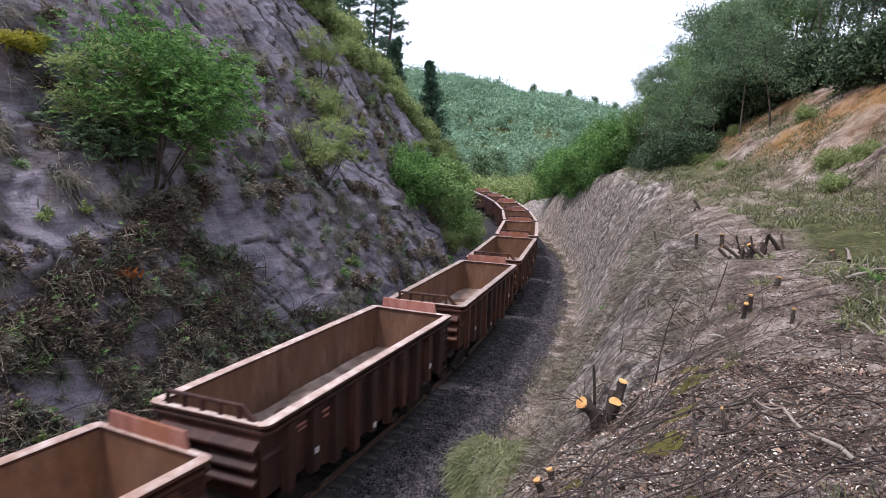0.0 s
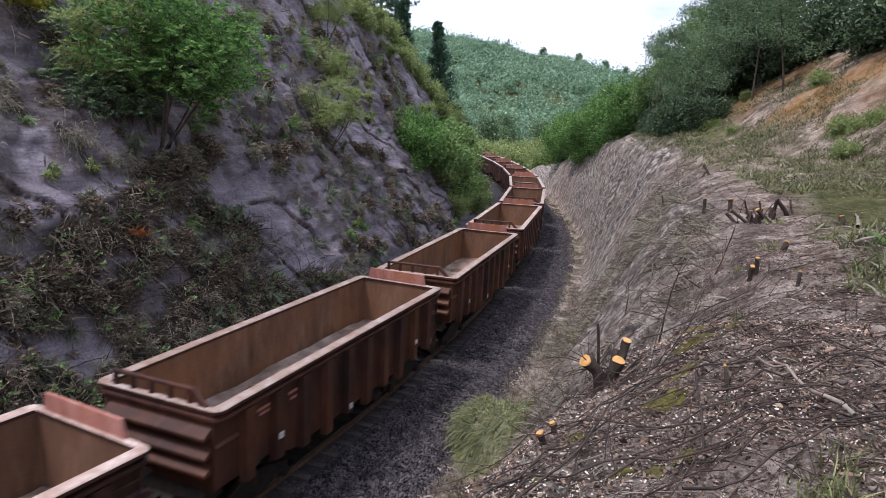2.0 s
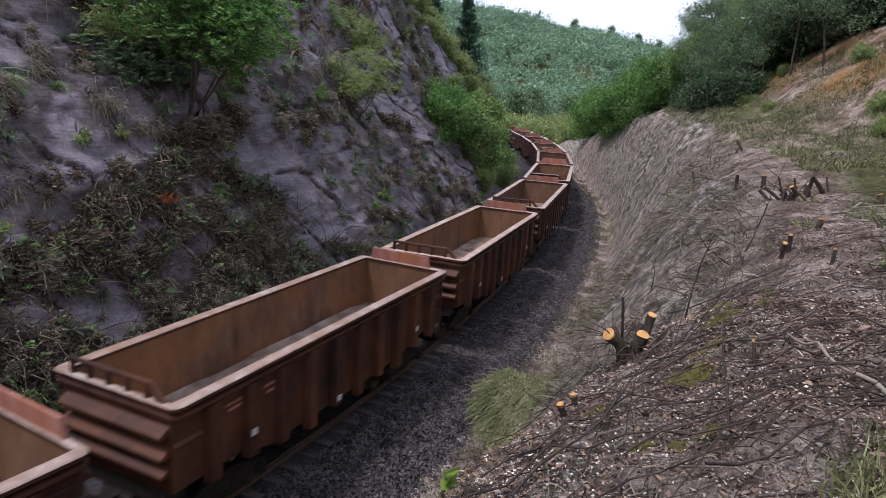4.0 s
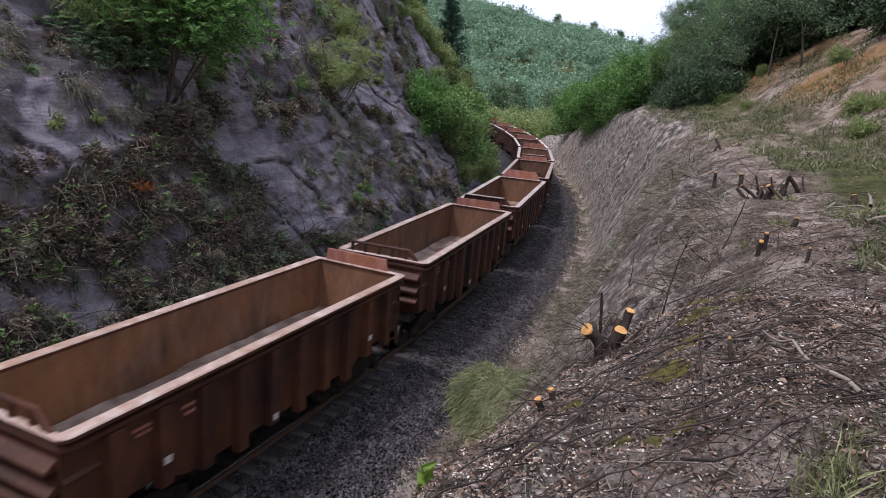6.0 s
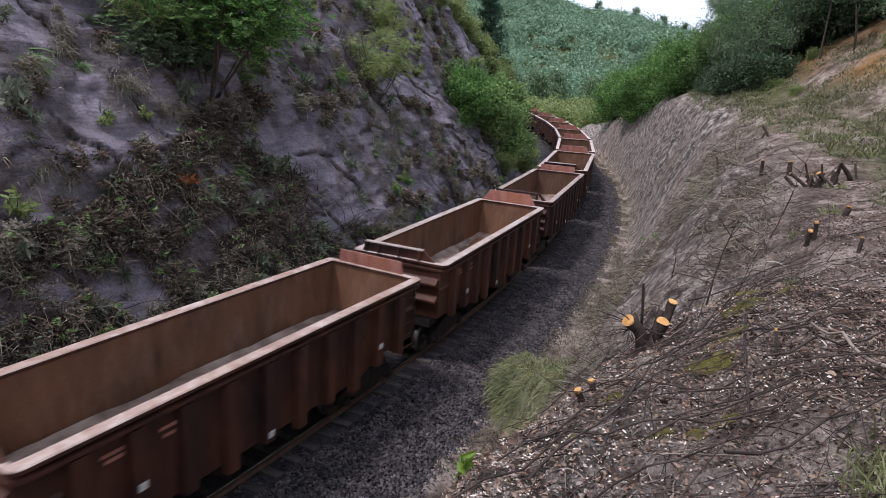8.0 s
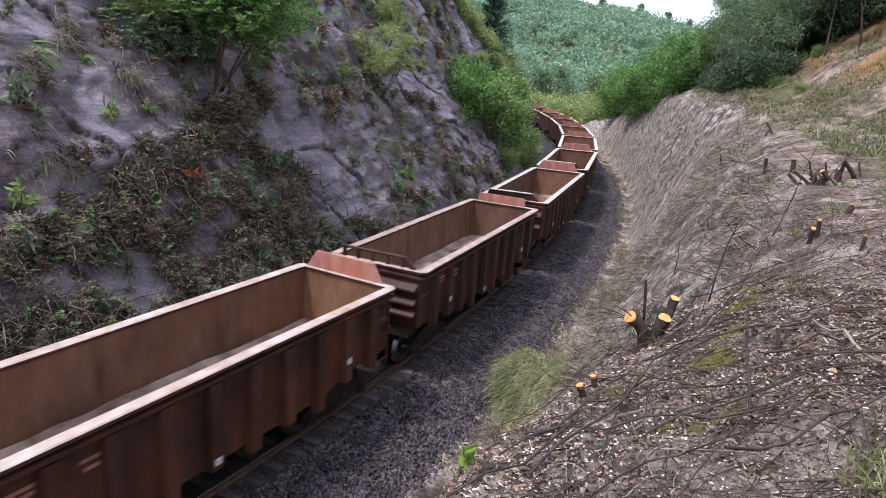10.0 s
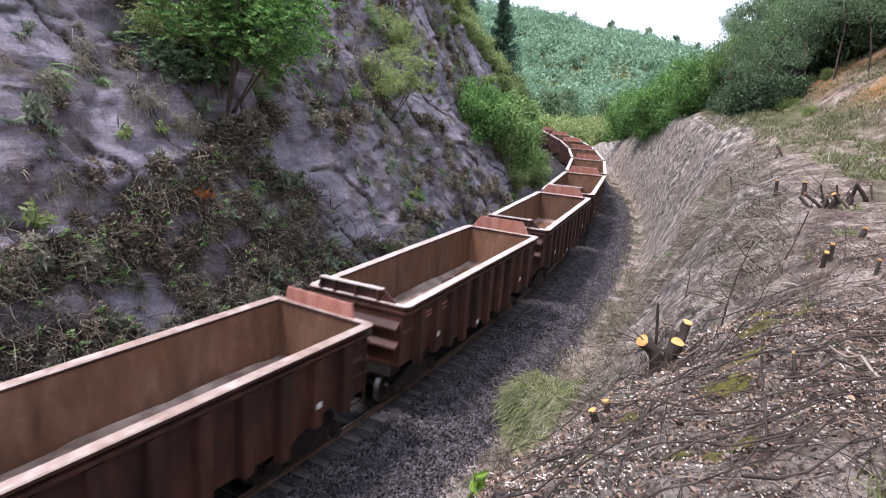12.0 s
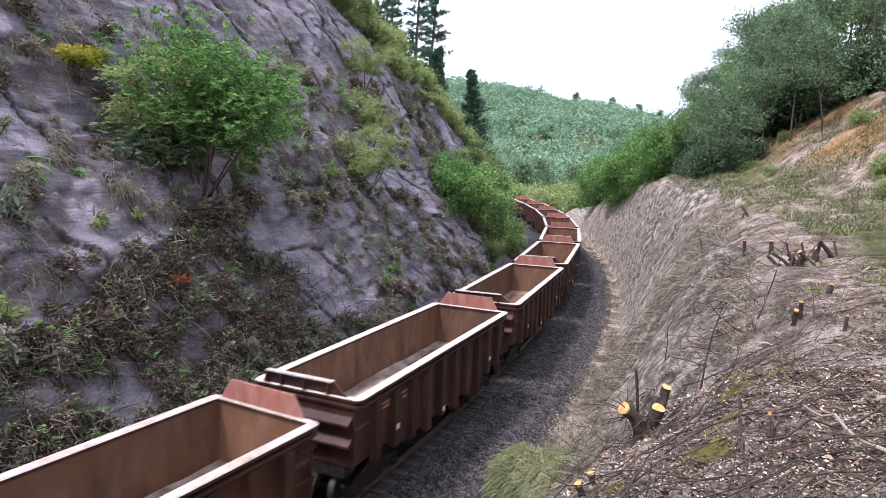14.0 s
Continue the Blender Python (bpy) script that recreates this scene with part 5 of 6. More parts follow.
def build_rock_growth():
    r2 = random.Random(17)
    dry = [tuft_mesh(200 + k, 230, 0.36, M_GRASS_DRY, 0.014, 1.1, 1.2, 0.2, True) for k in range(2)] + [frond_mesh(203, 44, 0.34, M_GRASS_DRY, 0.10)]
    dead = [frond_mesh(210 + k, 36, 0.38, M_FERN_DEAD, 0.11) for k in range(3)]
    grey = [tuft_mesh(220 + k, 60, 0.42, M_LEAF_GREY, 0.045, 1.1, 0.5, 0.08, True) for k in range(2)]
    olive = [tuft_mesh(230 + k, 90, 0.5, M_LEAF_MID, 0.03, 1.0, 0.8, 0.12, True) for k in range(2)]

    rest = Pile()
    slots = [M_GRASS_DRY, M_FERN_DEAD, M_LEAF_GREY, M_LEAF_MID, M_TWIG, M_LEAF_LIME]

    def tuft(me, s, v, sc, label, name="grass_tuft"):
        p, n = rock_place(np.array([s]), np.array([v]))
        m = pose(*[float(c) for c in p[0]], 0, 0, math.degrees(math.atan2(n[0][1], n[0][0])) + r2.uniform(-25, 25)) @ Matrix.Diagonal((sc, sc, sc, 1))
        if name == "grass_tuft" and not -15 < s < -2.5:
            co, vi = np.empty(len(me.vertices) * 3, np.float32), np.empty(len(me.loops), np.int32)
            me.vertices.foreach_get("co", co)
            me.loops.foreach_get("vertex_index", vi)
            a = np.array(m)
            rest.add(co.reshape(-1, 3) @ a[:3, :3].T + a[:3, 3], vi.reshape(-1, 4), slots.index(me.materials[0]))
            return
        ob = new(name, me)
        ob.matrix_basis = m
        tagged(ob, label, name.replace("_", " "), "%ss on the rock face" % name.split("_")[-1])
    for k in range(1000):
        s, v = r2.uniform(-19, 26), r2.uniform(1.0, 15)
        dens = float(fbm(s / 2.4, v / 3.2, seed=300, octaves=2))
        if dens < 0.06 or v > (left_top(s) + 0.4) * 1.16:
            continue
        me, lab = r2.choice([(r2.choice(dry), "dry straw-coloured grass tuft in a rock crevice")] * 5 + [(r2.choice(dead), "withered brown fern clump on the rock")] * 3 + [(r2.choice(grey), "pale grey-green herb growing from the rock"), (r2.choice(olive), "olive green tuft growing from the rock")])
        tuft(me, s, v, r2.uniform(0.45, 1.3), lab)
    # broad-leaved herbs
    broad = []
    for k in range(3):
        stems = Pile()
        for _ in range(5):
            line = wiggle((-0.04, 0, 0), (0.6 + 0.3 * rng.normal(), rng.normal() * 0.5, 0.8), rng.uniform(0.35, 0.7), 5, 0.15)
            stems.add(*tube_arrays(line, np.linspace(0.008, 0.003, 6), 4))
            c = np.repeat(line[2:], 4, 0)
            stems.add(*leaves(c, rng.normal(size=c.shape) + [0.3, 0, 0.2], rng.uniform(0.12, 0.26, len(c)), 0.075, 0.05), m=1)
        broad.append(stems.mesh("broad_herb", [M_TWIG, (M_LEAF_GREY, M_LEAF_LIME, M_LEAF_GREY)[k]]))
    for k in range(95):
        s, v = r2.uniform(-17, 22), r2.uniform(1.5, 13)
        if float(fbm(s / 2.4, v / 3.2, seed=300, octaves=2)) > -0.1:
            tuft(r2.choice(broad), s, v, r2.uniform(0.5, 1.15), "broad-leaved pale herb growing from the rock", "herb")
    for s, v, sc in ((-15.2, 7.4, 1.3), (-10.7, 9.3, 1.4), (-9.9, 7.6, 1.3), (-11.0, 10.4, 1.2), (-7.6, 5.2, 1.2), (-3.2, 8.2, 1.1)):
        tuft(broad[0], s, v, sc, "broad-leaved pale herb growing from the rock", "herb")
    for s, v in ((-9.2, 7.6), (-8.8, 7.3), (-9.5, 7.0), (-8.2, 7.7), (-6.9, 8.0), (-9.0, 6.2), (-8.6, 5.7), (-8.9, 7.0), (-8.4, 6.6), (-9.3, 6.5), (-7.8, 7.1), (-8.0, 6.0), (-9.8, 7.2), (-7.2, 7.4), (-6.6, 7.8), (-5.8, 7.9)):
        tuft(r2.choice(dead + dry), s, v, r2.uniform(0.9, 1.5), "withered brown fern clump on the rock")
    tagged(new("rock_tufts", rest.mesh("rock_tufts", slots)), "dry grass and fern tufts along the rock face", "grass", kind="stuff")
    # the broad patch of dead fern low on the face
    m = 19000
    s = rng.uniform(-25, -1.5, m)
    v = rng.uniform(0.1, 1.05, m) ** 0.8 * fern_height(s)
    keep = litter_mat(s, v) > rng.uniform(0.1, 0.6, m)
    s, v = s[keep], v[keep]
    p, nn = rock_place(s, v)
    way = nn + rng.normal(size=p.shape) * 0.7 + [0, 0, 0.15]
    bv, bf = blades(p, way, rng.uniform(0.15, 0.7, len(s)), rng.uniform(0.01, 0.035, len(s)), 0.9, 0.5)
    pile = Pile()
    pile.add(bv, bf)
    pick = rng.random(len(s)) < 0.14
    lv, lf = sprays(p[pick] + nn[pick] * 0.1, way[pick], 12, 0.42, 0.09, 0.028)
    pile.add(lv, lf, 1)
    pick = rng.random(len(s)) < 0.16
    lv, lf = leaves(p[pick] + nn[pick] * 0.25, way[pick], 0.11, 0.05)
    pile.add(lv, lf, 2)
    pick = rng.random(len(s)) < 0.02 * (1 + (v < 2.0))
    lv, lf = sprays(p[pick] + nn[pick] * 0.2, way[pick], 8, 0.28, 0.10, 0.05)
    pile.add(lv, lf, 4)
    for k in range(420):
        i = rng.integers(0, len(s))
        line = wiggle(p[i], nn[i] * 0.5 + rng.normal(size=3) * [0.6, 0.6, 0.3] + [0, 0, 0.5], rng.uniform(0.5, 1.8), 6, 0.18, -0.12)
        pile.add(*tube_arrays(line, np.linspace(0.012, 0.004, len(line)), 3), m=3)
    tagged(new("dead_fern_patch", pile.mesh("dead_fern_patch", [M_FERN_DEAD, M_FERN_DEAD, M_LEAF_GREY, M_TWIG, M_LEAF_MID])), "tangled patch of withered fern and creepers on the rock", "undergrowth", kind="stuff")
    # thin scattered growth over the rest of the face
    m = 5200
    s, v = rng.uniform(-22, 40, m), rng.uniform(0.5, 19, m)
    keep = (fbm(s / 2.2, v / 2.8, seed=320, octaves=3) > 0.16) & (v < (left_top(s) + 0.4) * 1.16)
    s, v = s[keep], v[keep]
    p, nn = rock_place(s, v)
    s3, p3 = np.repeat(s, 5), np.repeat(p, 5, 0) + rng.normal(size=(len(s) * 5, 3)) * 0.09
    n3 = np.repeat(nn, 5, 0)
    bv, bf = blades(p3, n3 + rng.normal(size=p3.shape) * 0.8, rng.uniform(0.12, 0.5, len(s3)), rng.uniform(0.012, 0.035, len(s3)), 1.2, 0.4)
    pile = Pile()
    half = (rng.random(len(bf) // 3) < 0.5)
    pile.add(bv, bf)
    tagged(new("rock_growth", mesh_of("rock_growth", bv, bf, [M_FERN_DEAD, M_GRASS_DRY], index=np.tile(half.astype(int), 3))), "sparse dry growth scattered on the rock face", "undergrowth", kind="stuff")
    # one orange-leaved plant
    ob = new("orange_fern", tuft_mesh(250, 40, 0.34, leaf_material("orange_leaves", (0.25, 0.07, 0.02), (0.42, 0.14, 0.03)), 0.05, 1.1, 0.5))
    ob.matrix_basis = on_rock(-11.4, 5.35, 0, 1.2, -0.3)
    tagged(ob, "small orange-red withered fern on the rock", "fern")


# ---------------------------------------------------------------- the near bank: litter, stumps, grass
def ground_pts(x, y, lift=0.0):
    return np.stack([x, y, ground_z(x, y) + lift], -1)


def build_bank_growth():
    # roots and thin dry stalks trailing down the bank
    m = 34000
    s, o = rng.uniform(-17, 1, m) + np.where(rng.random(m) < 0.55, 22, 0) * rng.random(m), rng.uniform(3.9, 8.6, m)
    keep = fbm(s / 1.8, o / 1.2, seed=330, octaves=3) > 0.0
    s, o = s[keep], o[keep]
    x, y, th = along(s, o)
    p = ground_pts(x, y, 0.01)
    down = np.stack([-np.sin(th), np.cos(th), np.full(len(s), -0.9)], 1)
    bv, bf = blades(p, down * 0.5 + rng.normal(size=p.shape) * 0.8 + [0, 0, 0.45], rng.uniform(0.12, 0.55, len(s)), rng.uniform(0.008, 0.022, len(s)), 0.6, 0.5)
    idx = (rng.random(len(s)) < 0.4).astype(int)
    tagged(new("bank_stalks", mesh_of("bank_stalks", bv, bf, [M_FERN_DEAD, M_GRASS_DRY], index=np.tile(idx, 3))), "thin dry stalks and roots trailing down the bank", "undergrowth", kind="stuff")
    # grass at the foot of the bank
    m = 26000
    s, o = rng.uniform(-13, 55, m), 3.55 + rng.normal(size=m) * 0.55
    keep = (fbm(s / 1.5, o, seed=340, octaves=3) > -0.1 + 0.5 * (o < 3.1)) & (o > 2.2)
    s, o = s[keep], o[keep]
    x, y, _ = along(s, o)
    p = ground_pts(x, y)
    bv, bf = blades(p, rng.normal(size=p.shape) * 0.5 + [0, 0, 1], rng.uniform(0.08, 0.32, len(s)), 0.017, 0.8)
    idx = rng.choice(3, len(s), p=[0.3, 0.35, 0.35])
    tagged(new("ditch_grass", mesh_of("ditch_grass", bv, bf, [M_GRASS, M_GRASS_DRY, M_FERN_DEAD], index=np.tile(idx, 3))), "short rough grass along the ditch", "grass", kind="stuff")
    m = 3500
    s, o = rng.uniform(18, 36, m), -rng.uniform(2.7, 3.7, m)
    x, y, _ = along(s, o)
    p = np.stack([x, y, np.full(m, -0.45)], -1)
    bv, bf = blades(p, rng.normal(size=p.shape) * 0.5 + [0, 0, 1], rng.uniform(0.3, 0.8, m), 0.03, 0.7)
    tagged(new("foot_grass", mesh_of("foot_grass", bv, bf, M_LEAF_LIME)), "bright green grass along the foot of the rock", "grass", kind="stuff")
    # grassy shelf
    m = 75000
    s, o = rng.uniform(-18, 26, m), rng.uniform(7.0, 16.0, m)
    up = o - slope_foot(s)
    keep = (up < 5.2) & (o > grass_edge(s) + 0.5 * fbm(s / 2, o / 2, seed=350, octaves=3)) & (fbm(s / 1.3, o / 1.3, seed=352, octaves=3) > -0.35 + 0.45 * (up > 1.0))
    s, o = s[keep], o[keep]
    x, y, _ = along(s, o)
    p = ground_pts(x, y)
    bv, bf = blades(p, rng.normal(size=p.shape) * 0.55 + [0, 0, 1], rng.uniform(0.14, 0.42, len(s)), rng.uniform(0.014, 0.032, len(s)), 0.9, 0.3)
    idx = rng.choice(3, len(s), p=[0.55, 0.27, 0.18])
    tagged(new("shelf_grass", mesh_of("shelf_grass", bv, bf, [M_GRASS, M_GRASS_PALE, M_GRASS_DRY], index=np.tile(idx, 3))), "olive and straw-coloured grass on the shelf", "grass", kind="stuff")
    # the big hanging tussock beside the ballast
    n = 6500
    a, q = rng.uniform(0, 2 * np.pi, n), rng.uniform(0, 1, n) ** 0.6
    bx, by = 1.7 + np.cos(a) * q * 1.2, 15.8 + np.sin(a) * q * 2.1
    p = ground_pts(bx, by)
    p[:, 2] = np.minimum(p[:, 2], 0.25) + 0.75 * (1 - q ** 2) + 0.12 * fbm(bx / 0.3, by / 0.3, seed=345, octaves=2)
    way = np.stack([np.cos(a) * q * 0.4 - 0.35, np.sin(a) * q * 0.4 - 0.4, np.full(n, 1.0)], 1) + rng.normal(size=(n, 3)) * 0.4
    dry = rng.random(n) < 0.18
    tussock = thing("grass_tussock", "large drooping pale green grass tussock beside the ballast", "grass tussock")
    child("green_foliage", mesh_of("green_foliage", *blades(p[~dry], way[~dry], rng.uniform(0.35, 0.85, (~dry).sum()), 0.019, 1.5, 0.2), M_GRASS_PALE), tussock)
    child("dry_foliage", mesh_of("dry_foliage", *blades(p[dry], way[dry], rng.uniform(0.4, 1.1, dry.sum()), 0.012, 1.7, 0.3), M_GRASS_DRY), tussock, "straw-coloured dry blades")
    # small green plants
    herb = [tuft_mesh(260 + k, 40, 0.28, mt, 0.04, 1.0, 0.5, 0.08) for k, mt in enumerate((M_LEAF_MID, M_GRASS_PALE))]
    r2 = random.Random(23)
    for s, o in ((-16.4, 8.4), (-10.0, 9.6), (-13.0, 9.3), (-13.8, 10.8), (2.0, 5.6), (6.0, 5.0), (-2.0, 6.8), (1.0, 7.0), (5.0, 6.5), (-18.2, 10.2), (-7.4, 10.4), (12.0, 5.2), (-12.4, 10.2), (-6.0, 5.4), (-19.6, 10.0)):
        x, y, _ = along(s + r2.uniform(-0.3, 0.3), o)
        ob = new("herb", r2.choice(herb))
        ob.matrix_basis = stand(float(x), float(y), r2.uniform(0, 360), r2.uniform(0.6, 1.4))
        tagged(ob, "small green herb sprouting on the bank", "herb", "herbs on the bank")


def build_near_grass():
    tuft = [tuft_mesh(270 + k, 70, 0.30, M_GRASS_PALE if k else M_GRASS, 0.010, 0.7, 0.7, 0.07) for k in range(2)]
    r2 = random.Random(41)
    for x, y in ((1.95, 2.85), (2.05, 3.0), (1.85, 2.7), (2.2, 3.2), (2.1, 2.75), (4.4, 6.6), (4.7, 7.2), (5.2, 7.6), (4.9, 6.9), (3.2, 6.7), (2.75, 7.6), (4.0, 8.6)):
        ob = new("grass_tuft", r2.choice(tuft))
        ob.matrix_basis = stand(x, y, r2.uniform(0, 360), r2.uniform(0.7, 1.2))
        tagged(ob, "olive green grass tuft among the twigs", "grass tuft", "tufts on the shelf")


def lying(x, y, turn, length, bend, steps=9, hop=0.03):
    """A line along the ground from (x, y)."""
    pts, a = [], radians(turn)
    for i in range(steps + 1):
        pts.append((x, y))
        a += rng.normal() * bend * 0.5
        x, y = x + math.cos(a) * length / steps, y + math.sin(a) * length / steps
    pts = np.array(pts)
    z = ground_z(pts[:, 0], pts[:, 1])
    z = np.maximum(z, np.linspace(z[0], z[-1], len(z))) + hop + 0.5 * hop * np.abs(rng.normal(size=len(z)))
    return np.column_stack([pts, z])


def build_litter():
    # wood chips and dead leaves on the shelf
    for name, mat, num, size, label, cat in (("wood_chips", M_CHIP, 22000, 0.019, "pale wood chips and bark flakes strewn on the soil", "wood chips"), ("dead_leaves", M_DEADLEAF, 24000, 0.032, "brown dead leaves covering the soil", "leaf litter")):
        s, o = rng.uniform(-23, 2, num), rng.uniform(7.0, 13.0, num)
        close = rng.random(num) < 0.6
        s = np.where(close, rng.uniform(-22, -13, num), s)
        near = 19000
        s, o = np.r_[s, rng.uniform(-21.8, -17, near), rng.uniform(-10, 22, 6000)], np.r_[o, rng.uniform(6.9, 10.8, near), rng.uniform(4.1, 8.0, 6000)]
        keep = (fbm(s / 0.9, o / 0.9, seed=360, octaves=2) > -0.35) | (rng.random(len(s)) < 0.6)
        s, o = s[keep], o[keep]
        x, y, _ = along(s, o)
        p = ground_pts(x, y, 0.012)
        d = rng.normal(size=p.shape) * [1, 1, 0.25]
        v, f = leaves(p, d, size * rng.uniform(0.35, 1.0, len(s)) * np.where(rng.random(len(s)) < 0.12, 3.0, 1.3), size * rng.uniform(0.25, 0.9, len(s)), 0.12)
        tagged(new(name, mesh_of(name, v, f, mat)), label, cat, kind="stuff")
    # small stones and clods
    shapes = stone_shapes(6)
    pile_v, pile_f, base = [], [], 0
    for k in range(900):
        s, o = random.uniform(-22, 5), random.uniform(5.0, 12.5)
        if k % 2:
            s = random.uniform(-22, -14)
        x, y, _ = along(s, o)
        sv, sf = shapes[k % 6]
        sc = random.uniform(0.008, 0.035) * (3.0 if k % 40 == 0 else 1)
        pile_v.append(sv * sc * [1.2, 1.0, 0.6] + [float(x), float(y), 0])
        pile_f.append(sf + base)
        base += len(sv)
    v = np.concatenate(pile_v)
    cen = np.repeat(np.array([q.mean(0) for q in pile_v]), len(shapes[0][0]), 0)
    v[:, 2] += ground_z(cen[:, 0], cen[:, 1]) + 0.005
    tagged(new("clods", mesh_of("clods", v, np.concatenate(pile_f), simple("soil_clod", (0.15, 0.11, 0.09), (0.30, 0.25, 0.21), 5, 0.9, per="island", spread=0.4))), "small stones and soil clods on the bank", "stones", kind="stuff")
    # twig litter
    pile = Pile()
    n = 1900
    s = np.where(np.arange(n) < 1350, rng.uniform(-21.8, -15.5, n), rng.uniform(-15, 4, n))
    x, y, _ = along(s, rng.uniform(7.0, 11.5, n))
    turn, ln = rng.uniform(0, 2 * np.pi, n)[:, None] + np.cumsum(rng.normal(size=(n, 6)) * 0.08, 1), rng.uniform(0.1, 0.6, n)
    px = x[:, None] + np.cumsum(np.cos(turn) * ln[:, None] / 5, 1)
    py = y[:, None] + np.cumsum(np.sin(turn) * ln[:, None] / 5, 1)
    pz = ground_z(px, py)
    pz = np.maximum(pz, pz[:, :1] + (pz[:, -1:] - pz[:, :1]) * np.linspace(0, 1, 6)) + 0.012
    for k in range(n):
        r = rng.uniform(0.002, 0.0055)
        pile.add(*tube_arrays(np.column_stack([px[k], py[k], pz[k]]), np.linspace(r, r * 0.5, 6), 4), m=int(k % 3 == 0))
    tagged(new("twig_litter", pile.mesh("twig_litter", [M_TWIG, M_DEADWOOD])), "thin dry twigs scattered over the soil", "twigs", kind="stuff")
    # cut branches, each with its side shoots
    r2 = random.Random(31)
    for k in range(78):
        if k < 52:
            s, o = r2.uniform(-22.3, -17.5), r2.uniform(7.0, 10.8)
        else:
            s, o = r2.uniform(-17, -6), r2.uniform(8.0, 12.5)
        x, y, th = along(s, o)
        turn = r2.choice((r2.gauss(165, 16), r2.gauss(15, 22), r2.gauss(40, 20), r2.uniform(0, 360)))
        ln, r = r2.uniform(0.9, 2.6), r2.uniform(0.003, 0.007)
        line = lying(float(x), float(y), turn, ln, 0.10, 10, r2.uniform(0.02, 0.09))
        pile = Pile()
        pile.add(*tube_arrays(line, np.linspace(r, r * 0.35, len(line)), 6))
        ob = thing("cut_branch", "thin cut branch with bare side shoots lying on the bank", "branch", "cut branches on the bank")
        child("stem", pile.mesh("cut_branch", M_TWIG, True), ob)
        for _ in range(r2.randint(1, 4)):
            i = r2.randint(2, 8)
            d = unit(line[min(i + 1, 10)] - line[i])
            shoot = wiggle(line[i], d + rng.normal(size=3) * [0.6, 0.6, 0.25] + [0, 0, 0.12], ln * r2.uniform(0.15, 0.45), 5, 0.14)
            g = ground_z(shoot[:, 0], shoot[:, 1])
            shoot[:, 2] = np.maximum(shoot[:, 2], g + 0.006)
            v, f = tube_arrays(shoot, np.linspace(r * 0.45, r * 0.2, len(shoot)), 4)
            child("side_shoot", mesh_of("side_shoot", v, f, M_TWIG, True), ob)
    # long thin branches thrown down along the edge
    for x, y, turn, ln, r in ((-0.1, 3.45, 12, 3.3, 0.012), (0.2, 3.7, 26, 2.8, 0.010), (0.35, 3.2, 50, 3.4, 0.012), (0.6, 3.0, 20, 2.6, 0.009), (1.0, 3.4, 8, 2.4, 0.011), (1.3, 3.1, 14, 2.6, 0.012), (0.9, 4.2, 40, 2.6, 0.010), (1.4, 4.6, 5, 2.2, 0.009), (1.9, 4.2, -6, 2.0, 0.012), (1.6, 3.6, 75, 1.6, 0.010), (2.0, 6.2, 34, 3.6, 0.011), (1.0, 5.2, 62, 1.5, 0.010), (1.7, 3.9, 150, 1.8, 0.009), (2.6, 3.9, 172, 2.4, 0.011), (2.9, 4.4, 165, 2.2, 0.010)):
        r = r * 0.72
        line = lying(x, y, turn, ln, 0.07, 14, 0.09)
        ob = thing("cut_branch", "long thin cut branch lying across the bank edge", "branch", "cut branches on the bank")
        v, f = tube_arrays(line, np.linspace(r, r * 0.35, len(line)), 7)
        child("stem", mesh_of("long_branch", v, f, M_TWIG, True), ob)
        for i in range(3, 14, 2):
            d = unit(line[i] - line[i - 1])
            shoot = wiggle(line[i], d + rng.normal(size=3) * [0.55, 0.55, 0.2] + [0, 0, 0.15], ln * rng.uniform(0.08, 0.28), 5, 0.12)
            shoot[:, 2] = np.maximum(shoot[:, 2], ground_z(shoot[:, 0], shoot[:, 1]) + 0.006)
            v, f = tube_arrays(shoot, np.linspace(r * 0.5, r * 0.2, len(shoot)), 4)
            child("side_shoot", mesh_of("side_shoot", v, f, M_TWIG, True), ob)
    # bleached boughs by the grass
    for x, y, turn, ln, r in ((6.9, 10.9, 60, 2.2, 0.035), (6.5, 9.2, 30, 1.6, 0.025), (7.0, 9.6, 120, 1.5, 0.02), (5.3, 8.4, 10, 1.4, 0.022), (2.42, 3.55, 100, 0.95, 0.016)):
        line = lying(x, y, turn, ln, 0.10, 9, 0.08)
        pile = Pile()
        pile.add(*tube_arrays(line, np.linspace(r, r * 0.5, len(line)), 8))
        ob = thing("dead_bough", "bleached grey dead bough lying on the litter", "branch", "dead boughs")
        child("stem", pile.mesh("dead_bough", M_DEADWOOD, True), ob)
    # upright bare saplings on the edge
    for x, y, h in ((2.35, 6.75, 1.05), (3.9, 9.2, 0.5), (3.3, 11.3, 0.7), (4.6, 10.6, 1.3), (6.0, 12.5, 0.9)):
        base = ground_pts(np.array([x]), np.array([y]), -0.05)[0]
        line = wiggle(base, (0.12, 0.05, 1), h, 8, 0.08)
        ob = thing("bare_sapling", "thin leafless sapling standing on the bank edge", "sapling", "bare saplings")
        v, f = tube_arrays(line, np.linspace(0.012, 0.003, len(line)), 6)
        child("stem", mesh_of("bare_stem", v, f, M_TWIG, True), ob)
        for i in (3, 5, 6):
            tw = wiggle(line[i], rng.normal(size=3) * [0.8, 0.8, 0.2] + [0, 0, 0.5], h * 0.4, 5, 0.15)
            v, f = tube_arrays(tw, np.linspace(0.006, 0.002, len(tw)), 4)
            child("shoot", mesh_of("shoot", v, f, M_TWIG, True), ob)
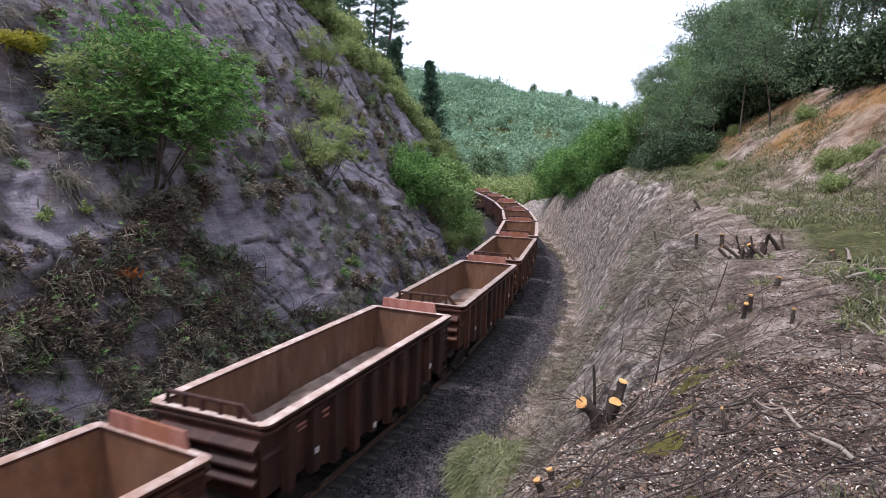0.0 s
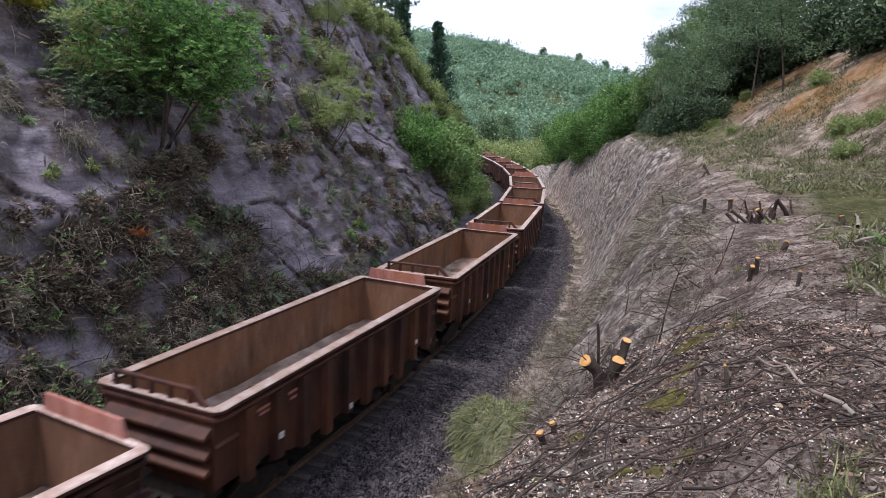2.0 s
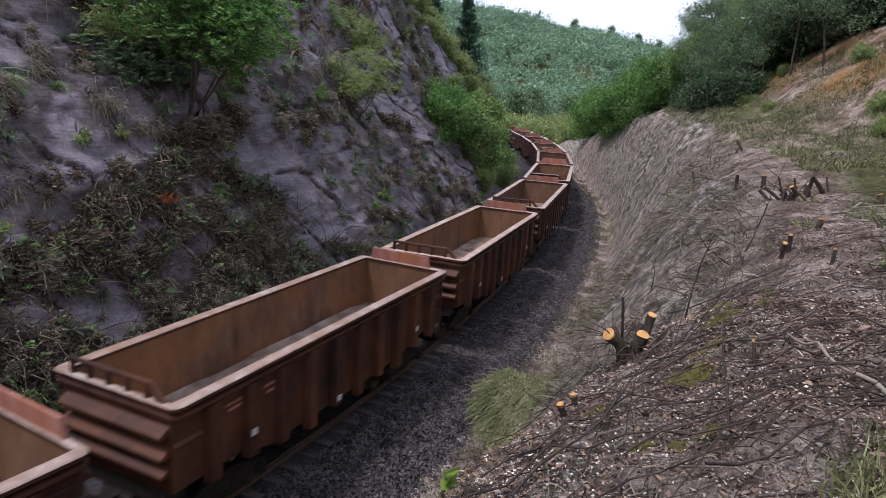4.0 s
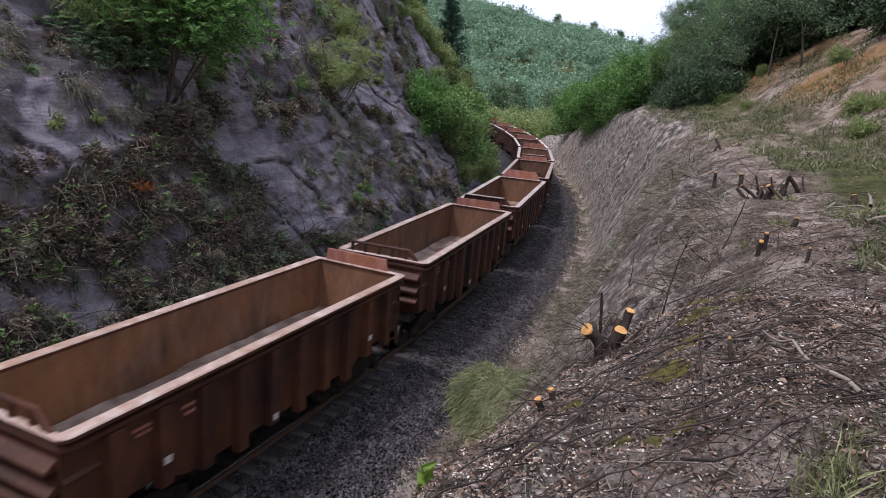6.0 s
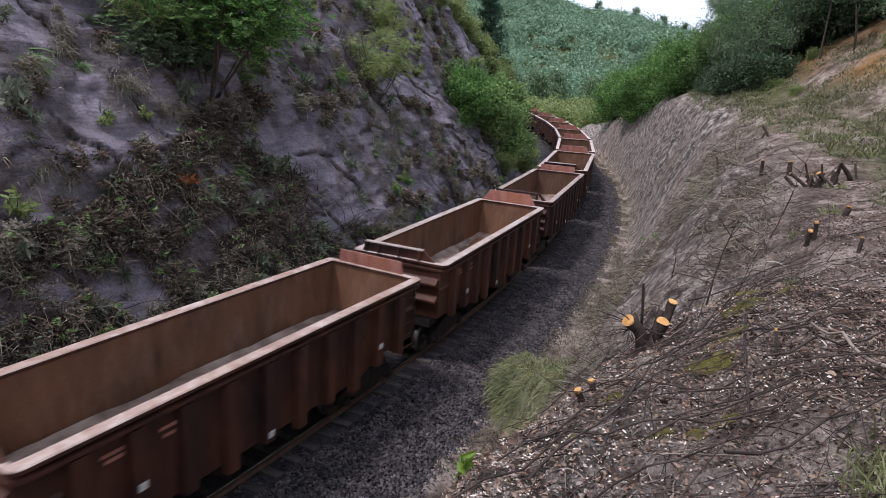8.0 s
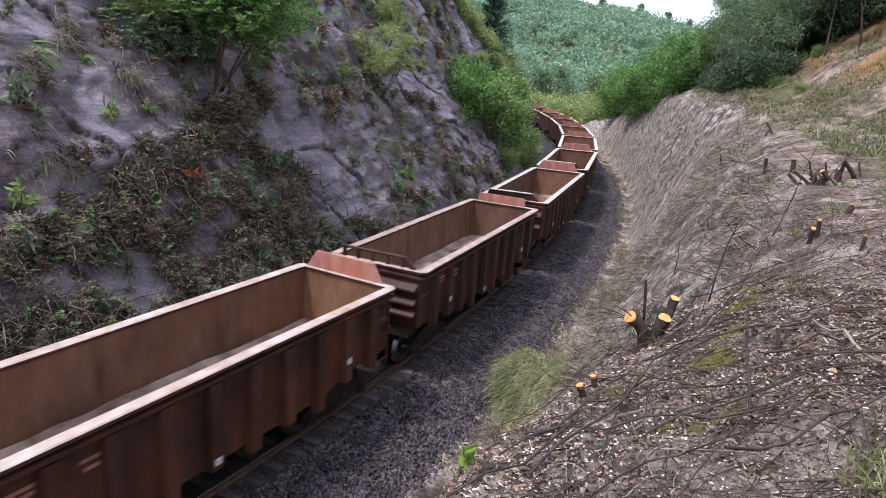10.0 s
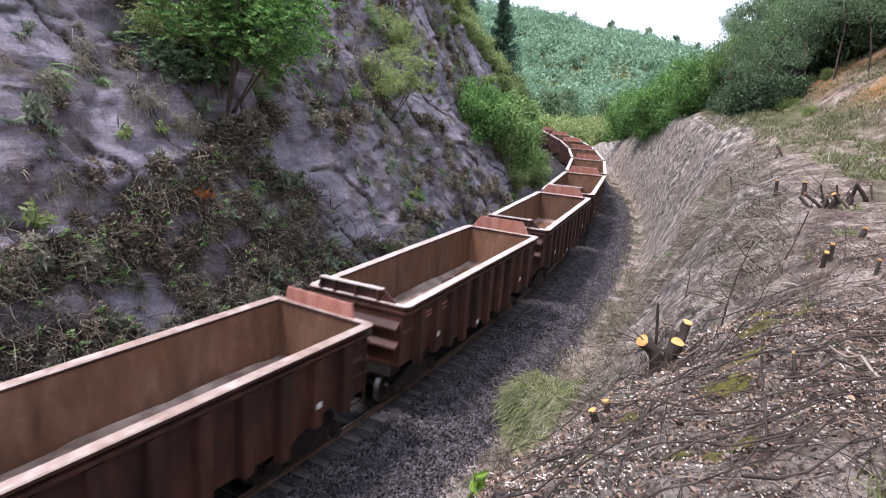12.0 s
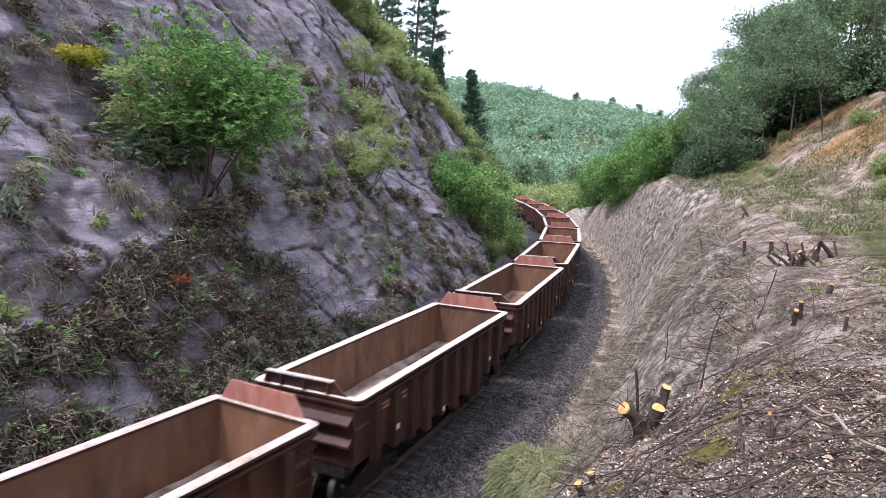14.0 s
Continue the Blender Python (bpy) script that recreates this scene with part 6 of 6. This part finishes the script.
    # moss cushions
    for k, (x, y, sx, sy) in enumerate(((1.88, 4.85, 0.24, 0.13), (1.72, 4.55, 0.26, 0.13), (2.2, 5.43, 0.30, 0.16), (2.35, 5.9, 0.28, 0.15), (1.36, 3.66, 0.11, 0.08), (1.2, 3.8, 0.12, 0.08), (1.0, 4.3, 0.12, 0.07), (2.9, 7.2, 0.3, 0.15), (1.55, 3.75, 0.12, 0.08), (0.7, 3.9, 0.12, 0.06), (2.6, 5.6, 0.14, 0.1))):
        n, m = 22, 12
        v, f = [], []
        for i in range(m + 1):
            for j in range(n):
                a = 2 * math.pi * j / n
                q = i / m * (1 + 0.35 * float(vnoise(math.cos(a) * 1.7 + k * 3, math.sin(a) * 1.7, seed=370)) + 0.18 * float(vnoise(math.cos(a) * 5 + k * 3, math.sin(a) * 5, seed=371)))
                v.append((x + 0.78 * sx * q * math.cos(a), y + 0.78 * sy * q * math.sin(a), 0.034 * (1 - (i / m) ** 2) - 0.004))
        v = np.array(v)
        v[:, 2] += ground_z(v[:, 0], v[:, 1]) + 0.014 * (fbm(v[:, 0] / 0.05, v[:, 1] / 0.05, seed=375, octaves=2))
        for i in range(m):
            for j in range(n):
                f.append((i * n + j, (i + 1) * n + j, (i + 1) * n + (j + 1) % n, i * n + (j + 1) % n))
        tagged(new("moss_cushion", mesh_of("moss", v, np.array(f), M_MOSS, True)), "yellow-green moss cushion on the soil", "moss", "moss cushions")


def stump_stem(parent, base, way, length, r, cut=True, lean_cut=(0, 0, 0)):
    line = wiggle(base, way, length, 8, 0.05)
    v, f = tube_arrays(line, np.interp(np.linspace(0, 1, 9), [0, 0.25, 1], [r * 1.25, r, r * 0.92]), 12)
    v = v + rng.normal(size=v.shape) * r * 0.05
    stem = child("stem", mesh_of("stump_stem", v, f, M_DARKBARK, True), parent)
    if cut:
        d = unit(unit(line[-1] - line[-2]) + np.array(lean_cut))
        a = unit(np.cross(d, [0.3, 0.2, 1.0]))
        b = np.cross(d, a)
        ring = [line[-1] + d * 0.006 + (a * math.cos(t) + b * math.sin(t)) * r * 0.93 for t in np.linspace(0, 2 * np.pi, 14)[:-1]]
        rim = [line[-1] - d * 0.012 + (a * math.cos(t) + b * math.sin(t)) * r * 0.96 for t in np.linspace(0, 2 * np.pi, 14)[:-1]]
        verts = [line[-1] + d * 0.008] + ring + rim
        faces = [(0, 1 + i, 1 + (i + 1) % 13) for i in range(13)] + [(1 + i, 14 + i, 14 + (i + 1) % 13, 1 + (i + 1) % 13) for i in range(13)]
        child("cut_face", mesh_of("cut_face", np.array(verts), faces, M_CUT), stem, "fresh orange saw-cut face")


def cut_stem(parent, base, pts, r, cut, face):
    """A bent stem through pts above base, with its saw cut."""
    t = np.linspace(0, 1, len(pts))
    line = np.array(base) + np.stack([np.interp(np.linspace(0, 1, 10), t, [q[k] for q in pts]) for k in range(3)], 1)
    line[1:-1] = (line[:-2] + 2 * line[1:-1] + line[2:]) / 4
    radii = np.interp(np.linspace(0, 1, 10), [0, 0.3, 0.85, 1], [r * 1.3, r * 1.02, r * 0.95, r])
    if not cut:
        radii[-1] = r * 0.75
    v, f = tube_arrays(line, radii, 14)
    v = v + rng.normal(size=v.shape) * r * 0.04
    stem = child("stem", mesh_of("stump_stem", v, f, M_DARKBARK, True), parent)
    if cut:
        d = unit(unit(line[-1] - line[-2]) * 0.5 + np.array(face))
        a = unit(np.cross(d, [0.3, 0.2, 1.0]))
        b = np.cross(d, a)
        turn = np.linspace(0, 2 * np.pi, 19)[:-1]
        wob = 1 + 0.06 * np.sin(turn * 3 + r * 90)
        ring = [line[-1] + d * 0.014 + (a * math.cos(q) + b * math.sin(q)) * r * 1.0 * w for q, w in zip(turn, wob)]
        rim = [line[-1] - d * 0.05 + (a * math.cos(q) + b * math.sin(q)) * r * 1.02 for q in turn]
        faces = [tuple(range(18))] + [(i, 18 + i, 18 + (i + 1) % 18, (i + 1) % 18) for i in range(18)]
        child("cut_face", mesh_of("cut_face", np.array(ring + rim), faces, [M_CUT, M_DARKBARK], index=[0] + [1] * 18), stem, "fresh orange saw-cut face")


def build_stumps():
    g = lambda x, y: float(ground_z(np.array([x]), np.array([y]))[0])
    x, y = 1.64, 6.05
    z = g(x, y)
    st = thing("coppice_stump", "dark multi-stemmed stump with fresh orange saw cuts", "stump", "sawn stumps")
    b = np.array([x, y, z - 0.12])
    stump_stem(st, b, (0.02, 0, 1.0), 0.22, 0.10, False)
    for pts, r, cut, face in (
            (((0.00, 0.00, 0.05), (-0.05, -0.01, 0.18), (-0.09, -0.02, 0.30), (-0.15, -0.03, 0.38), (-0.25, -0.05, 0.45)), 0.070, True, (-0.3, -0.5, 0.35)),
            (((0.03, 0.00, 0.05), (0.06, 0.0, 0.20), (0.09, -0.01, 0.33), (0.12, -0.02, 0.46)), 0.072, True, (0.0, -0.35, 0.6)),
            (((0.08, 0.06, 0.08), (0.14, 0.10, 0.28), (0.20, 0.13, 0.45), (0.24, 0.15, 0.64)), 0.052, True, (0.1, -0.4, 0.5)),
            (((0.06, 0.10, 0.08), (0.12, 0.18, 0.30), (0.17, 0.26, 0.50)), 0.050, False, None),
            (((-0.04, 0.08, 0.08), (-0.08, 0.18, 0.28), (-0.15, 0.24, 0.44)), 0.046, False, None),
            (((-0.04, 0.05, 0.08), (-0.08, 0.06, 0.35), (-0.10, 0.05, 0.60), (-0.13, 0.05, 0.86)), 0.017, False, None)):
        cut_stem(st, b, [tuple(0.86 * c for c in q) for q in pts], r * 0.86, cut, face)
    for k in range(14):
        ln = wiggle(b + [0, 0, 0.3], rng.normal(size=3) * [1, 1, 0.15] + [-0.5, 0, 0], rng.uniform(0.3, 0.7), 5, 0.15)
        child("broken_shoot", mesh_of("broken_shoot", *tube_arrays(ln, np.linspace(0.008, 0.003, 6), 4), M_TWIG), st)
    # single sawn stubs
    for x, y, h, r in ((5.05, 9.64, 0.18, 0.045), (3.80, 7.92, 0.19, 0.030), (3.91, 8.0, 0.21, 0.028), (4.0, 7.22, 0.18, 0.020), (0.83, 4.5, 0.10, 0.028), (0.90, 4.56, 0.09, 0.024), (2.05, 4.35, 0.20, 0.012), (7.2, 11.8, 0.2, 0.05), (6.3, 14.5, 0.3, 0.05), (5.9, 14.9, 0.35, 0.04)):
        st = thing("stump_stub", "short sawn sapling stub standing in the soil", "stump", "sawn stumps")
        stump_stem(st, np.array([x, y, g(x, y) - 0.05]), (rng.normal() * 0.12, rng.normal() * 0.12, 1), h + 0.05, r, True)
    # cluster of dark stems further along
    for x, y, n, wide in ((6.5, 13.55, 24, 0.30), (6.0, 18.2, 4, 0.15), (8.4, 21.0, 4, 0.2)):
        st = thing("coppice_stump", "dark cluster of cut stems on the bank", "stump", "sawn stumps")
        for k in range(n):
            px, py = x + rng.normal() * wide, y + rng.normal() * wide * 0.5
            stump_stem(st, np.array([px, py, g(px, py) - 0.05]), (rng.normal() * (0.9 if k % 3 == 0 else 0.4), rng.normal() * 0.4, 1), rng.uniform(0.12, 0.5), rng.uniform(0.015, 0.05), k % 6 == 0)
    # a leafy green sprig at the edge
    x, y = -0.02, 4.3
    spr = thing("leafy_sprig", "bright green leafy sprig at the bank edge", "sprig")
    line = wiggle((x, y, g(x, y) - 0.03), (0.1, 0.0, 1), 0.22, 5, 0.15)
    v, f = tube_arrays(line, 0.004, 5)
    child("stem", mesh_of("sprig_stem", v, f, M_BARK), spr)
    c = np.repeat(line[2:], 3, 0)
    lv, lf = leaves(c, rng.normal(size=c.shape) * [1, 1, 0.3] + [0, 0, 0.2], 0.12, 0.055, 0.1)
    child("foliage", mesh_of("sprig_leaves", lv, lf, leaf_material("bright_leaves", (0.12, 0.22, 0.03), (0.26, 0.38, 0.06))), spr)


build_left_shrubs()
build_crest()
build_right_woods()
build_distance()
build_rock_growth()
build_bank_growth()
build_near_grass()
build_litter()
build_stumps()


motions()
